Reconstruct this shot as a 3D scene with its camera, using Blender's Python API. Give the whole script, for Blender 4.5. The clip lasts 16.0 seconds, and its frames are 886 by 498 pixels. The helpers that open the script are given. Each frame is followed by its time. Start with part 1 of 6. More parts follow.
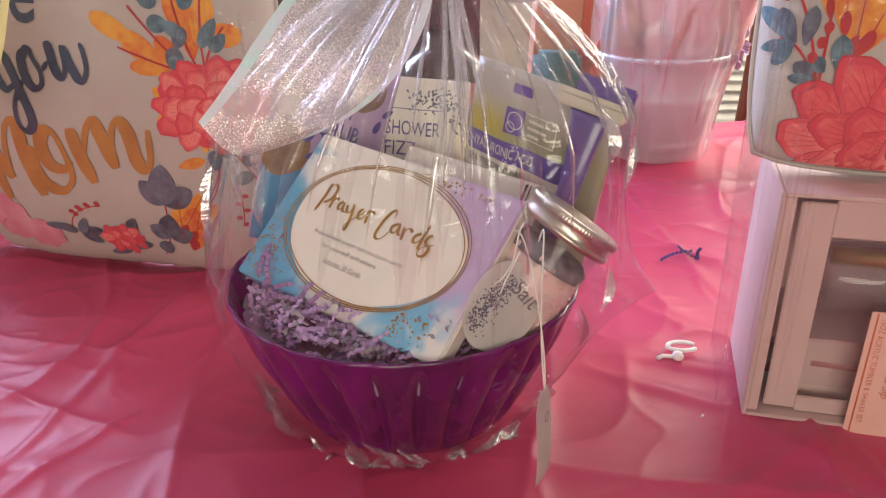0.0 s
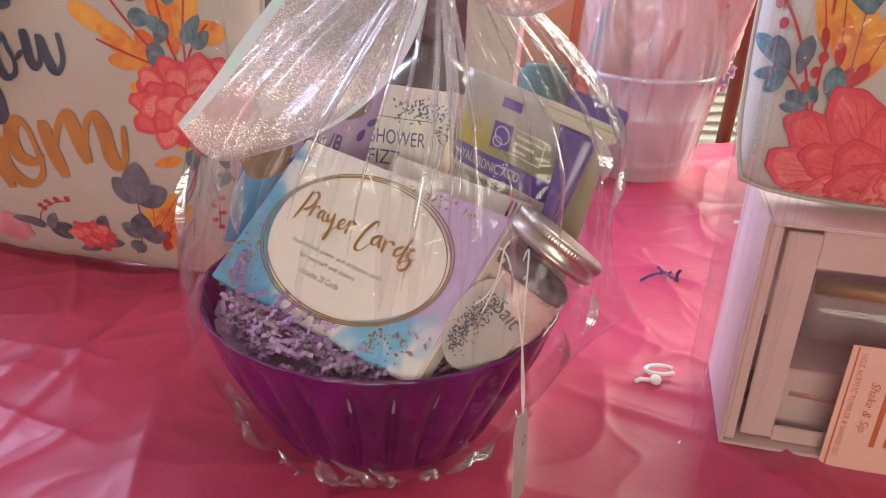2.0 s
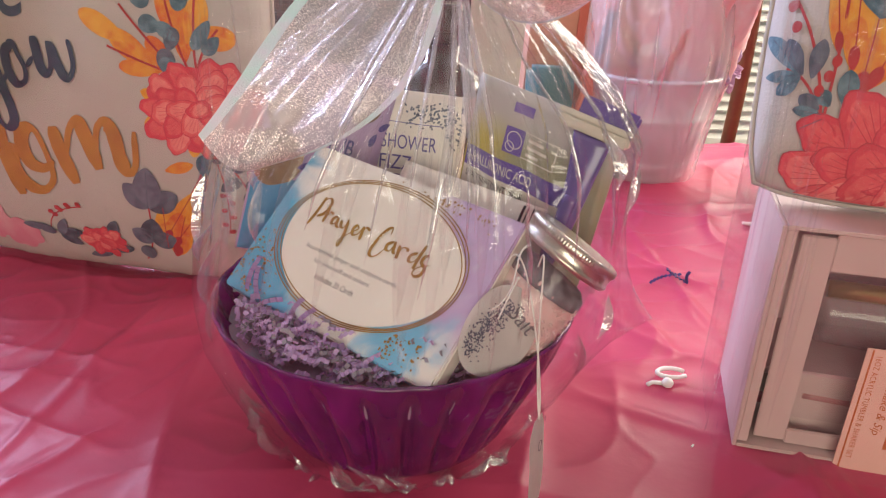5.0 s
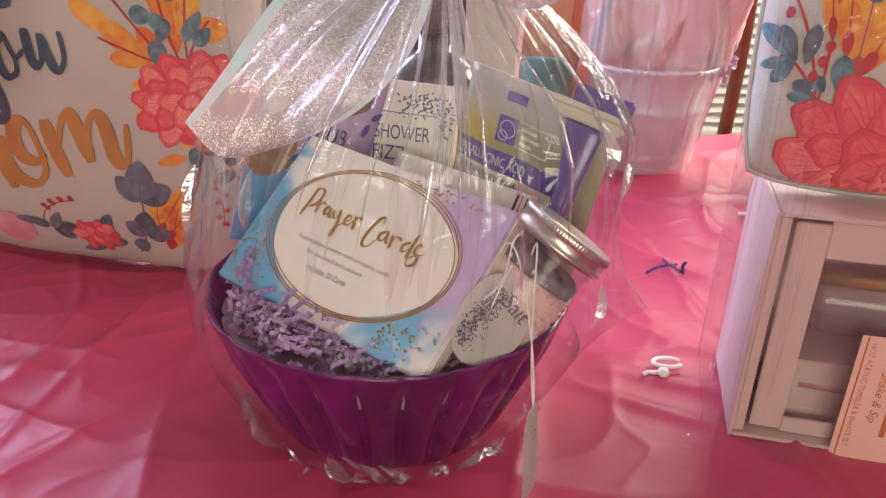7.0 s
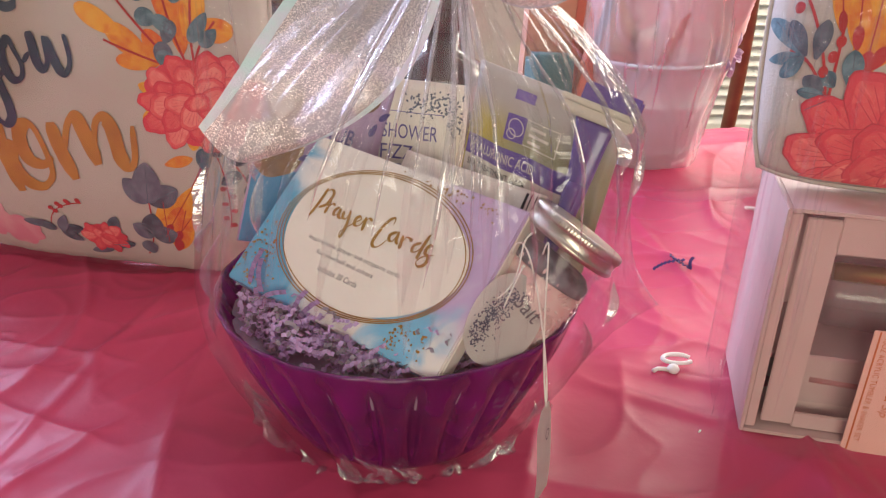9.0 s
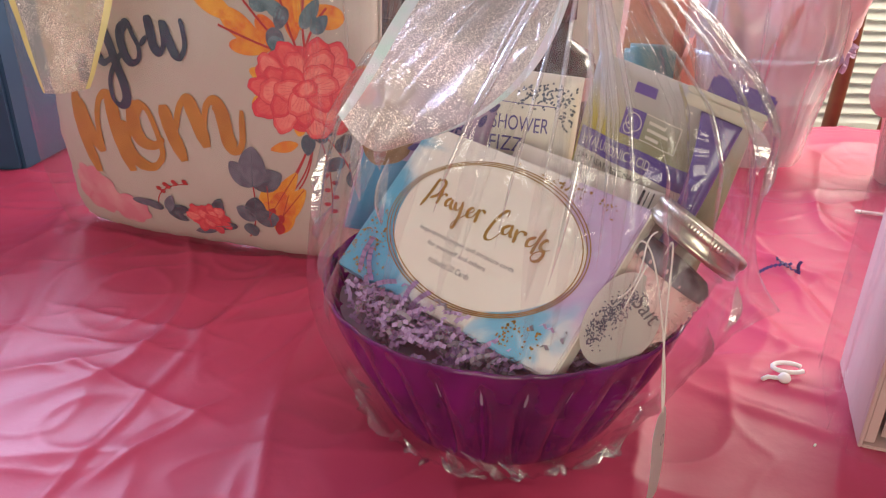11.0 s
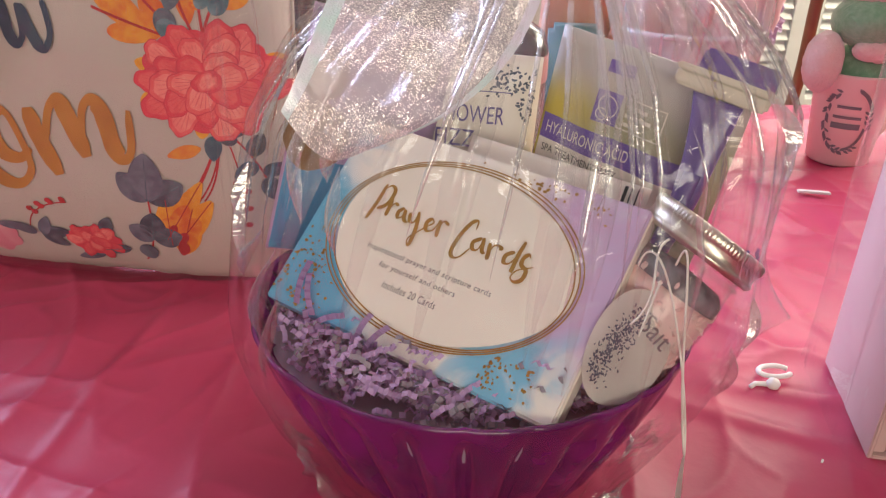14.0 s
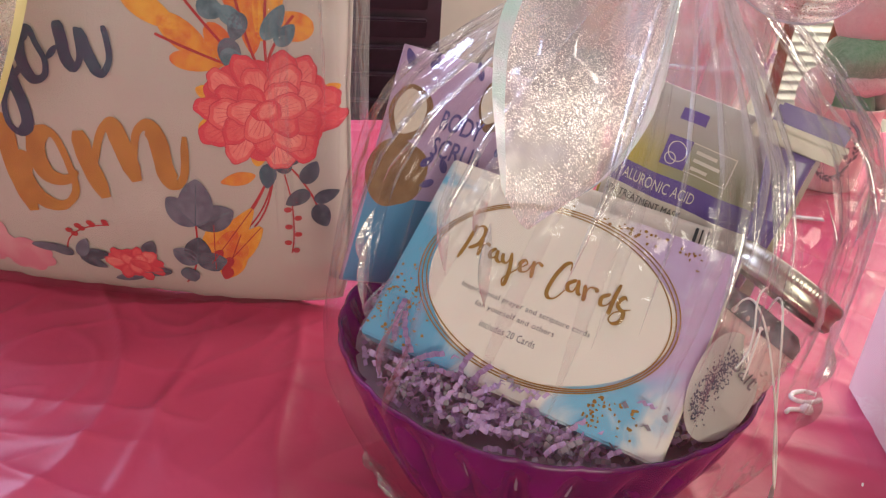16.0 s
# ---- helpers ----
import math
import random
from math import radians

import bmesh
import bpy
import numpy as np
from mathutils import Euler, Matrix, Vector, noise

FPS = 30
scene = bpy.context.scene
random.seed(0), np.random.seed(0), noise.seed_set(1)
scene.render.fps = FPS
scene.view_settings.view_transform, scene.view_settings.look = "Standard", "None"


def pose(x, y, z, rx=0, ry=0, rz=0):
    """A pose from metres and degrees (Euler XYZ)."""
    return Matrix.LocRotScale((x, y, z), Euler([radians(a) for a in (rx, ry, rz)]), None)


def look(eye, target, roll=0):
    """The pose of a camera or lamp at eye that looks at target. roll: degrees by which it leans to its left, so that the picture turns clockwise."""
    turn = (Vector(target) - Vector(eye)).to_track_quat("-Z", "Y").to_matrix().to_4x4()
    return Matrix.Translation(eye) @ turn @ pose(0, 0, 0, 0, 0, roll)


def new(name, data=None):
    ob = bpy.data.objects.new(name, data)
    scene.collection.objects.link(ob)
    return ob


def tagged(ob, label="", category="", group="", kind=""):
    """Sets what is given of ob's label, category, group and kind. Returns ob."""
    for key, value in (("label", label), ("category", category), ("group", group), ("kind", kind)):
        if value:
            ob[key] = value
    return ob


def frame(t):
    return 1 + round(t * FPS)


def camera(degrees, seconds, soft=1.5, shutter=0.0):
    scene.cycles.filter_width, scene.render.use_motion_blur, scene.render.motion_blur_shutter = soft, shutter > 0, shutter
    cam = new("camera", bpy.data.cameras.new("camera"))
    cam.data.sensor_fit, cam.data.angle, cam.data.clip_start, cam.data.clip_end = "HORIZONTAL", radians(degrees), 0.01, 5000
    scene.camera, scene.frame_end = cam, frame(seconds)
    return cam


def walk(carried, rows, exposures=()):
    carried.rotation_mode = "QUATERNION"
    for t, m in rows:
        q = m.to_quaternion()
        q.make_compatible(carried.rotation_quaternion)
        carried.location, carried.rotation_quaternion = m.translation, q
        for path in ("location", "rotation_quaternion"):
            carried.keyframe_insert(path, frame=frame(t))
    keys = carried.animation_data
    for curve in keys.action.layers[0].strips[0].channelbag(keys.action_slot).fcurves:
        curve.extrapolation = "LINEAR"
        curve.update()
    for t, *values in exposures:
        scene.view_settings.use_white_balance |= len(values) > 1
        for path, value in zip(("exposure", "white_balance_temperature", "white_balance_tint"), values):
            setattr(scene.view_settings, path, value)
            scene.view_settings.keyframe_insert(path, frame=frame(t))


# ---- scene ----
cam = camera(59.6, 16.0, soft=1.2)
PATH = [
    (0, (0.0, -0.026, 1.146), (-0.009, 1.792, 0.312), -0.9),
    (0.5, (0.0, -0.026, 1.155), (-0.001, 1.795, 0.327), -0.0),
    (1, (-0.004, -0.026, 1.149), (0.012, 1.797, 0.326), 1.0),
    (1.5, (0.0, -0.014, 1.149), (0.038, 1.808, 0.326), 1.9),
    (2, (-0.005, -0.011, 1.146), (0.051, 1.813, 0.327), 2.4),
    (2.5, (-0.01, -0.012, 1.152), (0.055, 1.813, 0.336), 2.5),
    (3, (-0.012, -0.012, 1.153), (0.053, 1.815, 0.341), 2.4),
    (3.5, (-0.013, -0.011, 1.152), (0.048, 1.816, 0.341), 2.3),
    (4, (-0.014, -0.012, 1.151), (0.04, 1.814, 0.338), 2.2),
    (6.5, (-0.013, -0.006, 1.147), (0.042, 1.813, 0.317), 1.8),
    (7, (-0.01, -0.009, 1.145), (0.046, 1.81, 0.314), 1.7),
    (7.5, (-0.01, -0.008, 1.15), (0.051, 1.81, 0.319), 1.5),
    (8, (-0.012, -0.009, 1.15), (0.051, 1.807, 0.316), 1.3),
    (8.5, (-0.013, -0.008, 1.151), (0.049, 1.807, 0.314), 1.1),
    (9, (-0.016, -0.007, 1.148), (0.035, 1.806, 0.305), 1.0),
    (9.5, (-0.03, -0.008, 1.14), (0.002, 1.801, 0.286), 1.0),
    (10, (-0.052, 0.001, 1.131), (-0.05, 1.807, 0.272), 1.2),
    (10.2, (-0.06, 0.0, 1.139), (-0.082, 1.805, 0.277), 1.3),
    (12.3, (0.016, 0.021, 1.148), (-0.21, 1.808, 0.277), -0.8),
    (12.5, (0.025, 0.034, 1.147), (-0.197, 1.823, 0.281), -1.1),
    (13, (0.023, 0.044, 1.137), (-0.145, 1.838, 0.269), -1.4),
    (13.5, (-0.027, 0.07, 1.139), (-0.08, 1.867, 0.264), -0.8),
    (14, (-0.086, 0.099, 1.118), (0.047, 1.886, 0.23), 1.0),
    (14.5, (-0.161, 0.062, 1.142), (0.121, 1.823, 0.237), 2.4),
    (15, (-0.201, 0.068, 1.133), (0.169, 1.81, 0.221), 3.7),
    (15.5, (-0.194, 0.105, 1.133), (0.156, 1.854, 0.228), 4.1),
    (16, (-0.178, 0.103, 1.143), (0.102, 1.878, 0.263), 3.8),
]
walk(cam, [(t, look(eye, target, roll)) for t, eye, target, roll in PATH])

# ---- light ----
TOP = 0.752          # height of the tabletop
world = bpy.data.worlds.new("sky")
scene.world = world
world.use_nodes = True
wn = world.node_tree
sky = wn.nodes.new("ShaderNodeTexSky")
sky.sky_type, sky.sun_disc = "NISHITA", False
sky.sun_elevation, sky.sun_rotation = radians(42), radians(25)
wn.links.new(sky.outputs[0], wn.nodes["Background"].inputs[0])
wn.nodes["Background"].inputs[1].default_value = 0.12
scene.view_settings.exposure = 0.0


def window_light(name, m, width, height, watts, colour):
    """Daylight in a window's opening."""
    data = bpy.data.lights.new(name, "AREA")
    data.shape, data.size, data.size_y, data.energy, data.color = "RECTANGLE", width, height, watts, colour
    ob = new(name, data)
    ob.matrix_world = m
    return ob


window_light("daylight_back", look((1.3, 2.45, 1.95), (0.4, 1.0, 0.75)), 0.9, 0.7, 24, (1.0, 0.93, 0.78))
window_light("daylight_side", look((2.3, 1.75, 1.75), (0.4, 0.9, 0.75)), 0.9, 0.9, 56, (1.0, 0.90, 0.72))
window_light("daylight_far", look((-1.72, 2.45, 1.78), (-0.3, 0.5, 0.75)), 1.0, 1.15, 122, (0.60, 0.69, 1.0))
# Fill lamp: the opening behind the camera is unseen, added to light the fronts.
window_light("daylight_fill", look((-0.2, -2.55, 1.62), (0, 0.6, 0.85)), 2.3, 0.95, 45, (1.0, 0.89, 0.68))


# ---- materials ----
def material(name, colour, rough=0.5, metal=0.0, grain=0.0, scale=40.0, bump=0.0, bump_scale=120.0, second=None,
             coat=0.0, transmission=0.0, sheen=0.0, subsurface=0.0, spec=0.5, ior=1.45, alpha=1.0):
    """A surface whose colour wanders between two tones at two scales, with fine relief."""
    mat = bpy.data.materials.new(name)
    mat.use_nodes = True
    nt = mat.node_tree
    b = nt.nodes["Principled BSDF"]
    b.inputs["Roughness"].default_value = rough
    b.inputs["Metallic"].default_value = metal
    b.inputs["Coat Weight"].default_value = coat
    b.inputs["Coat Roughness"].default_value = 0.12
    b.inputs["Transmission Weight"].default_value = transmission
    b.inputs["Sheen Weight"].default_value = sheen
    b.inputs["Specular IOR Level"].default_value = spec
    b.inputs["IOR"].default_value = ior
    b.inputs["Alpha"].default_value = alpha
    if subsurface:
        b.inputs["Subsurface Weight"].default_value = subsurface
        b.inputs["Subsurface Radius"].default_value = (0.01, 0.005, 0.005)
        b.inputs["Subsurface Scale"].default_value = 0.5
    other = second or tuple(c * 0.6 for c in colour)
    co = nt.nodes.new("ShaderNodeTexCoord")
    if grain:
        n1 = nt.nodes.new("ShaderNodeTexNoise")
        n1.inputs["Scale"].default_value, n1.inputs["Detail"].default_value = scale, 6
        n2 = nt.nodes.new("ShaderNodeTexNoise")
        n2.inputs["Scale"].default_value, n2.inputs["Detail"].default_value = scale * 0.13, 3
        nt.links.new(co.outputs["Object"], n1.inputs["Vector"])
        nt.links.new(co.outputs["Object"], n2.inputs["Vector"])
        add = nt.nodes.new("ShaderNodeMath")
        add.operation = "ADD"
        nt.links.new(n1.outputs[0], add.inputs[0])
        nt.links.new(n2.outputs[0], add.inputs[1])
        ramp = nt.nodes.new("ShaderNodeMapRange")
        ramp.inputs["From Min"].default_value, ramp.inputs["From Max"].default_value = 0.82, 1.18
        ramp.inputs["To Max"].default_value = grain
        nt.links.new(add.outputs[0], ramp.inputs["Value"])
        mix = nt.nodes.new("ShaderNodeMix")
        mix.data_type = "RGBA"
        mix.inputs["A"].default_value, mix.inputs["B"].default_value = (*colour, 1), (*other, 1)
        nt.links.new(ramp.outputs[0], mix.inputs["Factor"])
        nt.links.new(mix.outputs["Result"], b.inputs["Base Color"])
    else:
        b.inputs["Base Color"].default_value = (*colour, 1)
    if bump:
        n3 = nt.nodes.new("ShaderNodeTexNoise")
        n3.inputs["Scale"].default_value, n3.inputs["Detail"].default_value = bump_scale, 5
        nt.links.new(co.outputs["Object"], n3.inputs["Vector"])
        bp = nt.nodes.new("ShaderNodeBump")
        bp.inputs["Strength"].default_value, bp.inputs["Distance"].default_value = bump, 0.002
        nt.links.new(n3.outputs[0], bp.inputs["Height"])
        nt.links.new(bp.outputs[0], b.inputs["Normal"])
    return mat


def film_material(name, tint, gloss_base, veil, rough=0.06, bump=0.35, scale=30.0, glitter=0.0):
    """Clear wrapping film: what lies behind shows through, with gloss and a faint milky veil, which paints in the clear
    films' reflected haze.
    """
    mat = bpy.data.materials.new(name)
    mat.use_nodes = True
    nt = mat.node_tree
    nt.nodes.remove(nt.nodes["Principled BSDF"])
    out = nt.nodes["Material Output"]
    co = nt.nodes.new("ShaderNodeTexCoord")
    noi = nt.nodes.new("ShaderNodeTexNoise")
    noi.inputs["Scale"].default_value, noi.inputs["Detail"].default_value = scale, 4
    noi.inputs["Distortion"].default_value = 1.2
    nt.links.new(co.outputs["Object"], noi.inputs["Vector"])
    bp = nt.nodes.new("ShaderNodeBump")
    bp.inputs["Strength"].default_value, bp.inputs["Distance"].default_value = bump, 0.004
    nt.links.new(noi.outputs[0], bp.inputs["Height"])
    clear = nt.nodes.new("ShaderNodeBsdfTransparent")
    clear.inputs[0].default_value = (*tint, 1)
    milk = nt.nodes.new("ShaderNodeBsdfDiffuse")
    milk.inputs[0].default_value = (0.85, 0.82, 0.85, 1)
    gloss = nt.nodes.new("ShaderNodeBsdfGlossy")
    gloss.inputs["Roughness"].default_value = rough
    nt.links.new(bp.outputs[0], gloss.inputs["Normal"])
    face = nt.nodes.new("ShaderNodeLayerWeight")
    face.inputs["Blend"].default_value = 0.5
    nt.links.new(bp.outputs[0], face.inputs["Normal"])
    pw = nt.nodes.new("ShaderNodeMath")
    pw.operation = "POWER"
    pw.inputs[1].default_value = 3.6
    nt.links.new(face.outputs["Facing"], pw.inputs[0])
    add = nt.nodes.new("ShaderNodeMath")
    add.operation, add.use_clamp = "MULTIPLY_ADD", True
    add.inputs[1].default_value, add.inputs[2].default_value = 0.48, gloss_base
    nt.links.new(pw.outputs[0], add.inputs[0])
    m1, m2 = nt.nodes.new("ShaderNodeMixShader"), nt.nodes.new("ShaderNodeMixShader")
    m1.inputs[0].default_value = veil
    nt.links.new(clear.outputs[0], m1.inputs[1])
    nt.links.new(milk.outputs[0], m1.inputs[2])
    nt.links.new(add.outputs[0], m2.inputs[0])
    nt.links.new(m1.outputs[0], m2.inputs[1])
    nt.links.new(gloss.outputs[0], m2.inputs[2])
    last = m2
    if glitter:
        vor = nt.nodes.new("ShaderNodeTexVoronoi")
        vor.inputs["Scale"].default_value = 2200
        nt.links.new(co.outputs["Object"], vor.inputs["Vector"])
        patch = nt.nodes.new("ShaderNodeTexNoise")
        patch.inputs["Scale"].default_value, patch.inputs["Detail"].default_value = 24, 3
        nt.links.new(co.outputs["Object"], patch.inputs["Vector"])
        sep = nt.nodes.new("ShaderNodeSeparateColor")
        nt.links.new(vor.outputs["Color"], sep.inputs[0])
        mul = nt.nodes.new("ShaderNodeMath")
        mul.operation = "MULTIPLY"
        nt.links.new(sep.outputs[0], mul.inputs[0])
        nt.links.new(patch.outputs[0], mul.inputs[1])
        gt = nt.nodes.new("ShaderNodeMapRange")
        gt.inputs["From Min"].default_value, gt.inputs["From Max"].default_value = glitter, glitter + 0.08
        nt.links.new(mul.outputs[0], gt.inputs["Value"])
        spark = nt.nodes.new("ShaderNodeBsdfGlossy")
        spark.inputs["Roughness"].default_value = 0.45
        spark.inputs["Color"].default_value = (1.0, 0.95, 0.92, 1)
        nm = nt.nodes.new("ShaderNodeVectorMath")
        nm.operation = "MULTIPLY_ADD"
        nm.inputs[1].default_value, nm.inputs[2].default_value = (1.6, 1.6, 1.6), (-0.8, -0.8, -0.8)
        nt.links.new(vor.outputs["Color"], nm.inputs[0])
        geo = nt.nodes.new("ShaderNodeNewGeometry")
        sm = nt.nodes.new("ShaderNodeVectorMath")
        sm.operation = "ADD"
        nt.links.new(geo.outputs["Normal"], sm.inputs[0])
        nt.links.new(nm.outputs[0], sm.inputs[1])
        no = nt.nodes.new("ShaderNodeVectorMath")
        no.operation = "NORMALIZE"
        nt.links.new(sm.outputs[0], no.inputs[0])
        nt.links.new(no.outputs[0], spark.inputs["Normal"])
        m3 = nt.nodes.new("ShaderNodeMixShader")
        nt.links.new(gt.outputs[0], m3.inputs[0])
        nt.links.new(m2.outputs[0], m3.inputs[1])
        nt.links.new(spark.outputs[0], m3.inputs[2])
        last = m3
    nt.links.new(last.outputs[0], out.inputs[0])
    return mat


CLOTH = material("pink_plastic", (0.54, 0.062, 0.142), 0.40, grain=0.4, scale=9, second=(0.46, 0.038, 0.105), bump=0.8, bump_scale=14, spec=0.36)
FABRIC = material("white_fabric", (0.52, 0.465, 0.425), 0.85, grain=0.3, scale=30, second=(0.46, 0.405, 0.37), bump=0.3, bump_scale=500)
NAVY = material("navy_print", (0.03, 0.045, 0.09), 0.7, grain=0.6, scale=50, second=(0.07, 0.12, 0.18))
GOLD_PRINT = material("ochre_print", (0.50, 0.22, 0.04), 0.6, grain=0.7, scale=45, second=(0.36, 0.13, 0.02))
LEAF_NAVY = material("slate_leaf_print", (0.05, 0.06, 0.09), 0.75, grain=0.9, scale=130, second=(0.14, 0.16, 0.21))
LEAF_GREY = material("grey_leaf_print", (0.17, 0.18, 0.24), 0.75, grain=0.9, scale=130, second=(0.08, 0.09, 0.14))
LEAF_TEAL = material("teal_leaf_print", (0.04, 0.09, 0.13), 0.75, grain=0.9, scale=130, second=(0.17, 0.27, 0.32))
LEAF_ORANGE = material("orange_leaf_print", (0.75, 0.32, 0.04), 0.75, grain=1.0, scale=130, second=(0.66, 0.13, 0.03))
LEAF_GOLD = material("golden_leaf_print", (0.80, 0.40, 0.05), 0.75, grain=0.9, scale=130, second=(0.72, 0.24, 0.02))
RED_PRINT = material("red_print", (0.50, 0.035, 0.04), 0.75, grain=0.6, scale=60)
PETAL_LIGHT = material("light_coral_print", (0.84, 0.25, 0.22), 0.75, grain=0.9, scale=110, second=(0.78, 0.13, 0.14))
PETAL_MID = material("coral_print", (0.78, 0.13, 0.13), 0.75, grain=0.9, scale=110, second=(0.70, 0.06, 0.09))
PETAL_DEEP = material("deep_coral_print", (0.72, 0.06, 0.085), 0.75, grain=0.9, scale=110, second=(0.62, 0.05, 0.08))
PETAL_LINE = material("crimson_print", (0.60, 0.04, 0.07), 0.75, grain=0.5, scale=110)
PINK_WASH = material("pink_wash_print", (0.68, 0.22, 0.30), 0.75, grain=0.9, scale=40, second=(0.75, 0.42, 0.45))
FILM = film_material("clear_film", (0.99, 0.99, 0.99), 0.06, 0.006, rough=0.05, bump=1.0, scale=24)
# Fold and streak films are whiter: their highlights are partly put into the colour.
FILM_FOLD = film_material("folded_film", (0.97, 0.97, 0.98), 0.34, 0.08, rough=0.10, bump=0.4, scale=60)
FILM_STREAK = film_material("drawn_film", (0.98, 0.98, 0.98), 0.07, 0.03, rough=0.2, bump=0.6, scale=50)
# Whiter veil: the bucket film's reflections are put into its colour.
FILM_FAR = film_material("bucket_film", (0.98, 0.985, 0.985), 0.08, 0.34, rough=0.12, bump=0.9, scale=45)
FILM_SIDE = film_material("wrapping_film", (0.99, 0.99, 0.99), 0.05, 0.025, rough=0.08, bump=0.9, scale=16)
ORGANZA = film_material("lilac_organza", (0.96, 0.90, 0.95), 0.03, 0.42, rough=0.3, bump=0.2, scale=60, glitter=0.30)
ORGANZA_YELLOW = film_material("yellow_organza", (0.96, 0.92, 0.62), 0.03, 0.25, rough=0.3, bump=0.2, scale=60, glitter=0.36)
RIBBON_EDGE = material("satin_edge", (0.80, 0.74, 0.88), 0.22, grain=1.0, scale=45, second=(0.60, 0.84, 0.82), coat=0.8, bump=0.4, bump_scale=900)
YELLOW_EDGE = material("yellow_satin_edge", (0.80, 0.74, 0.32), 0.3, grain=0.5, scale=30)
PURPLE = material("purple_plastic", (0.20, 0.003, 0.185), 0.14, grain=0.9, scale=26, second=(0.07, 0.001, 0.075), coat=0.5, transmission=0.15)
SHRED = material("lilac_paper", (0.58, 0.42, 0.68), 0.7, grain=0.6, scale=80, second=(0.42, 0.28, 0.52))
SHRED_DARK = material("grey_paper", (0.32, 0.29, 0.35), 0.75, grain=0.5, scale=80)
CARD_WHITE = material("card_white", (0.80, 0.75, 0.66), 0.45, grain=0.15, scale=30)
GOLD = material("gold_foil", (0.42, 0.24, 0.05), 0.34, metal=0.5, grain=0.6, scale=120, second=(0.26, 0.13, 0.025))
GREY_INK = material("grey_ink", (0.20, 0.19, 0.21), 0.6)
BLACK_INK = material("black_ink", (0.03, 0.03, 0.035), 0.5)
VIOLET_INK = material("violet_ink", (0.12, 0.09, 0.30), 0.5, grain=0.3)
PACK_CREAM = material("cream_sachet", (0.80, 0.74, 0.66), 0.38, grain=0.2, scale=30, coat=0.2)
PACK_VIOLET = material("violet_band", (0.16, 0.10, 0.38), 0.35, grain=0.3, scale=20)
PACK_LILAC = material("lilac_pouch", (0.48, 0.34, 0.54), 0.45, grain=0.5, scale=20, second=(0.56, 0.42, 0.60))
PACK_BLUE = material("blue_pouch", (0.06, 0.22, 0.44), 0.4, grain=0.7, scale=18, second=(0.12, 0.34, 0.55))
COCO = material("coconut_print", (0.18, 0.09, 0.04), 0.6, grain=0.8, scale=90, second=(0.30, 0.17, 0.08))
COCO_FLESH = material("coconut_flesh_print", (0.72, 0.66, 0.55), 0.6, grain=0.3)
RAZOR = material("razor_plastic", (0.15, 0.10, 0.30), 0.22, grain=0.3, scale=20, coat=0.4)
RAZOR_HEAD = material("razor_guard", (0.62, 0.58, 0.48), 0.25, grain=0.3, coat=0.3)
METAL = material("lid_metal", (0.62, 0.58, 0.50), 0.28, metal=1.0, grain=0.4, scale=60, second=(0.50, 0.46, 0.40))
GLASS = film_material("jar_glass", (0.94, 0.95, 0.95), 0.03, 0.02, rough=0.03, bump=0.0)
SALT = material("pink_salt", (0.82, 0.46, 0.46), 0.35, grain=0.8, scale=160, second=(0.84, 0.66, 0.63), subsurface=0.3)
HERB = material("grey_herbs", (0.08, 0.08, 0.09), 0.7, grain=0.8, scale=110, second=(0.30, 0.29, 0.33))
TAG = material("tag_card", (0.86, 0.83, 0.79), 0.6, grain=0.2, scale=40)
STRING = material("white_string", (0.80, 0.77, 0.72), 0.8)
DARK_BOTTLE = material("dark_bottle", (0.035, 0.022, 0.022), 0.2, grain=0.5, scale=20, second=(0.07, 0.04, 0.035), coat=0.4)
ROSE_LABEL = material("rose_label", (0.50, 0.22, 0.22), 0.5, grain=0.4)
BOX_PINK = material("blush_board", (0.60, 0.43, 0.41), 0.55, grain=0.2, scale=25)
BOX_INSIDE = material("mauve_liner", (0.60, 0.38, 0.40), 0.6, grain=0.5, scale=18)
ACRYLIC = film_material("acrylic", (0.90, 0.80, 0.82), 0.05, 0.10, rough=0.05, bump=0.0)
BRASS = material("brass_band", (0.62, 0.42, 0.16), 0.3, metal=0.8, grain=0.4)
LABEL_PEACH = material("peach_label", (0.82, 0.50, 0.42), 0.55, grain=0.15, scale=20)
COPPER_INK = material("copper_ink", (0.60, 0.17, 0.05), 0.4, metal=0.3)
GALVANISED = material("galvanised", (0.76, 0.84, 0.88), 0.36, metal=0.3, grain=0.7, scale=26, second=(0.64, 0.75, 0.80))
TISSUE = material("pink_tissue", (0.84, 0.46, 0.50), 0.8, grain=0.9, scale=40, second=(0.86, 0.72, 0.74), bump=0.6, bump_scale=40)
ORANGE_BOARD = material("coral_board", (0.72, 0.24, 0.17), 0.55, grain=0.4, scale=15)
GREY_BOARD = material("slate_board", (0.20, 0.22, 0.25), 0.55, grain=0.3)
RED_BOARD = material("red_plastic", (0.58, 0.04, 0.05), 0.35, grain=0.3)
TEAL_TIN = material("teal_paint", (0.06, 0.19, 0.20), 0.4, grain=0.5, scale=25)
TAN_BOARD = material("tan_board", (0.66, 0.36, 0.24), 0.6, grain=0.3)
MUG_PINK = material("pink_glaze", (0.84, 0.62, 0.60), 0.3, grain=0.15, scale=20, coat=0.3)
PLUSH_GREEN = material("green_plush", (0.20, 0.44, 0.26), 0.95, grain=0.8, scale=160, second=(0.30, 0.55, 0.36), bump=1.0, bump_scale=380, sheen=0.6)
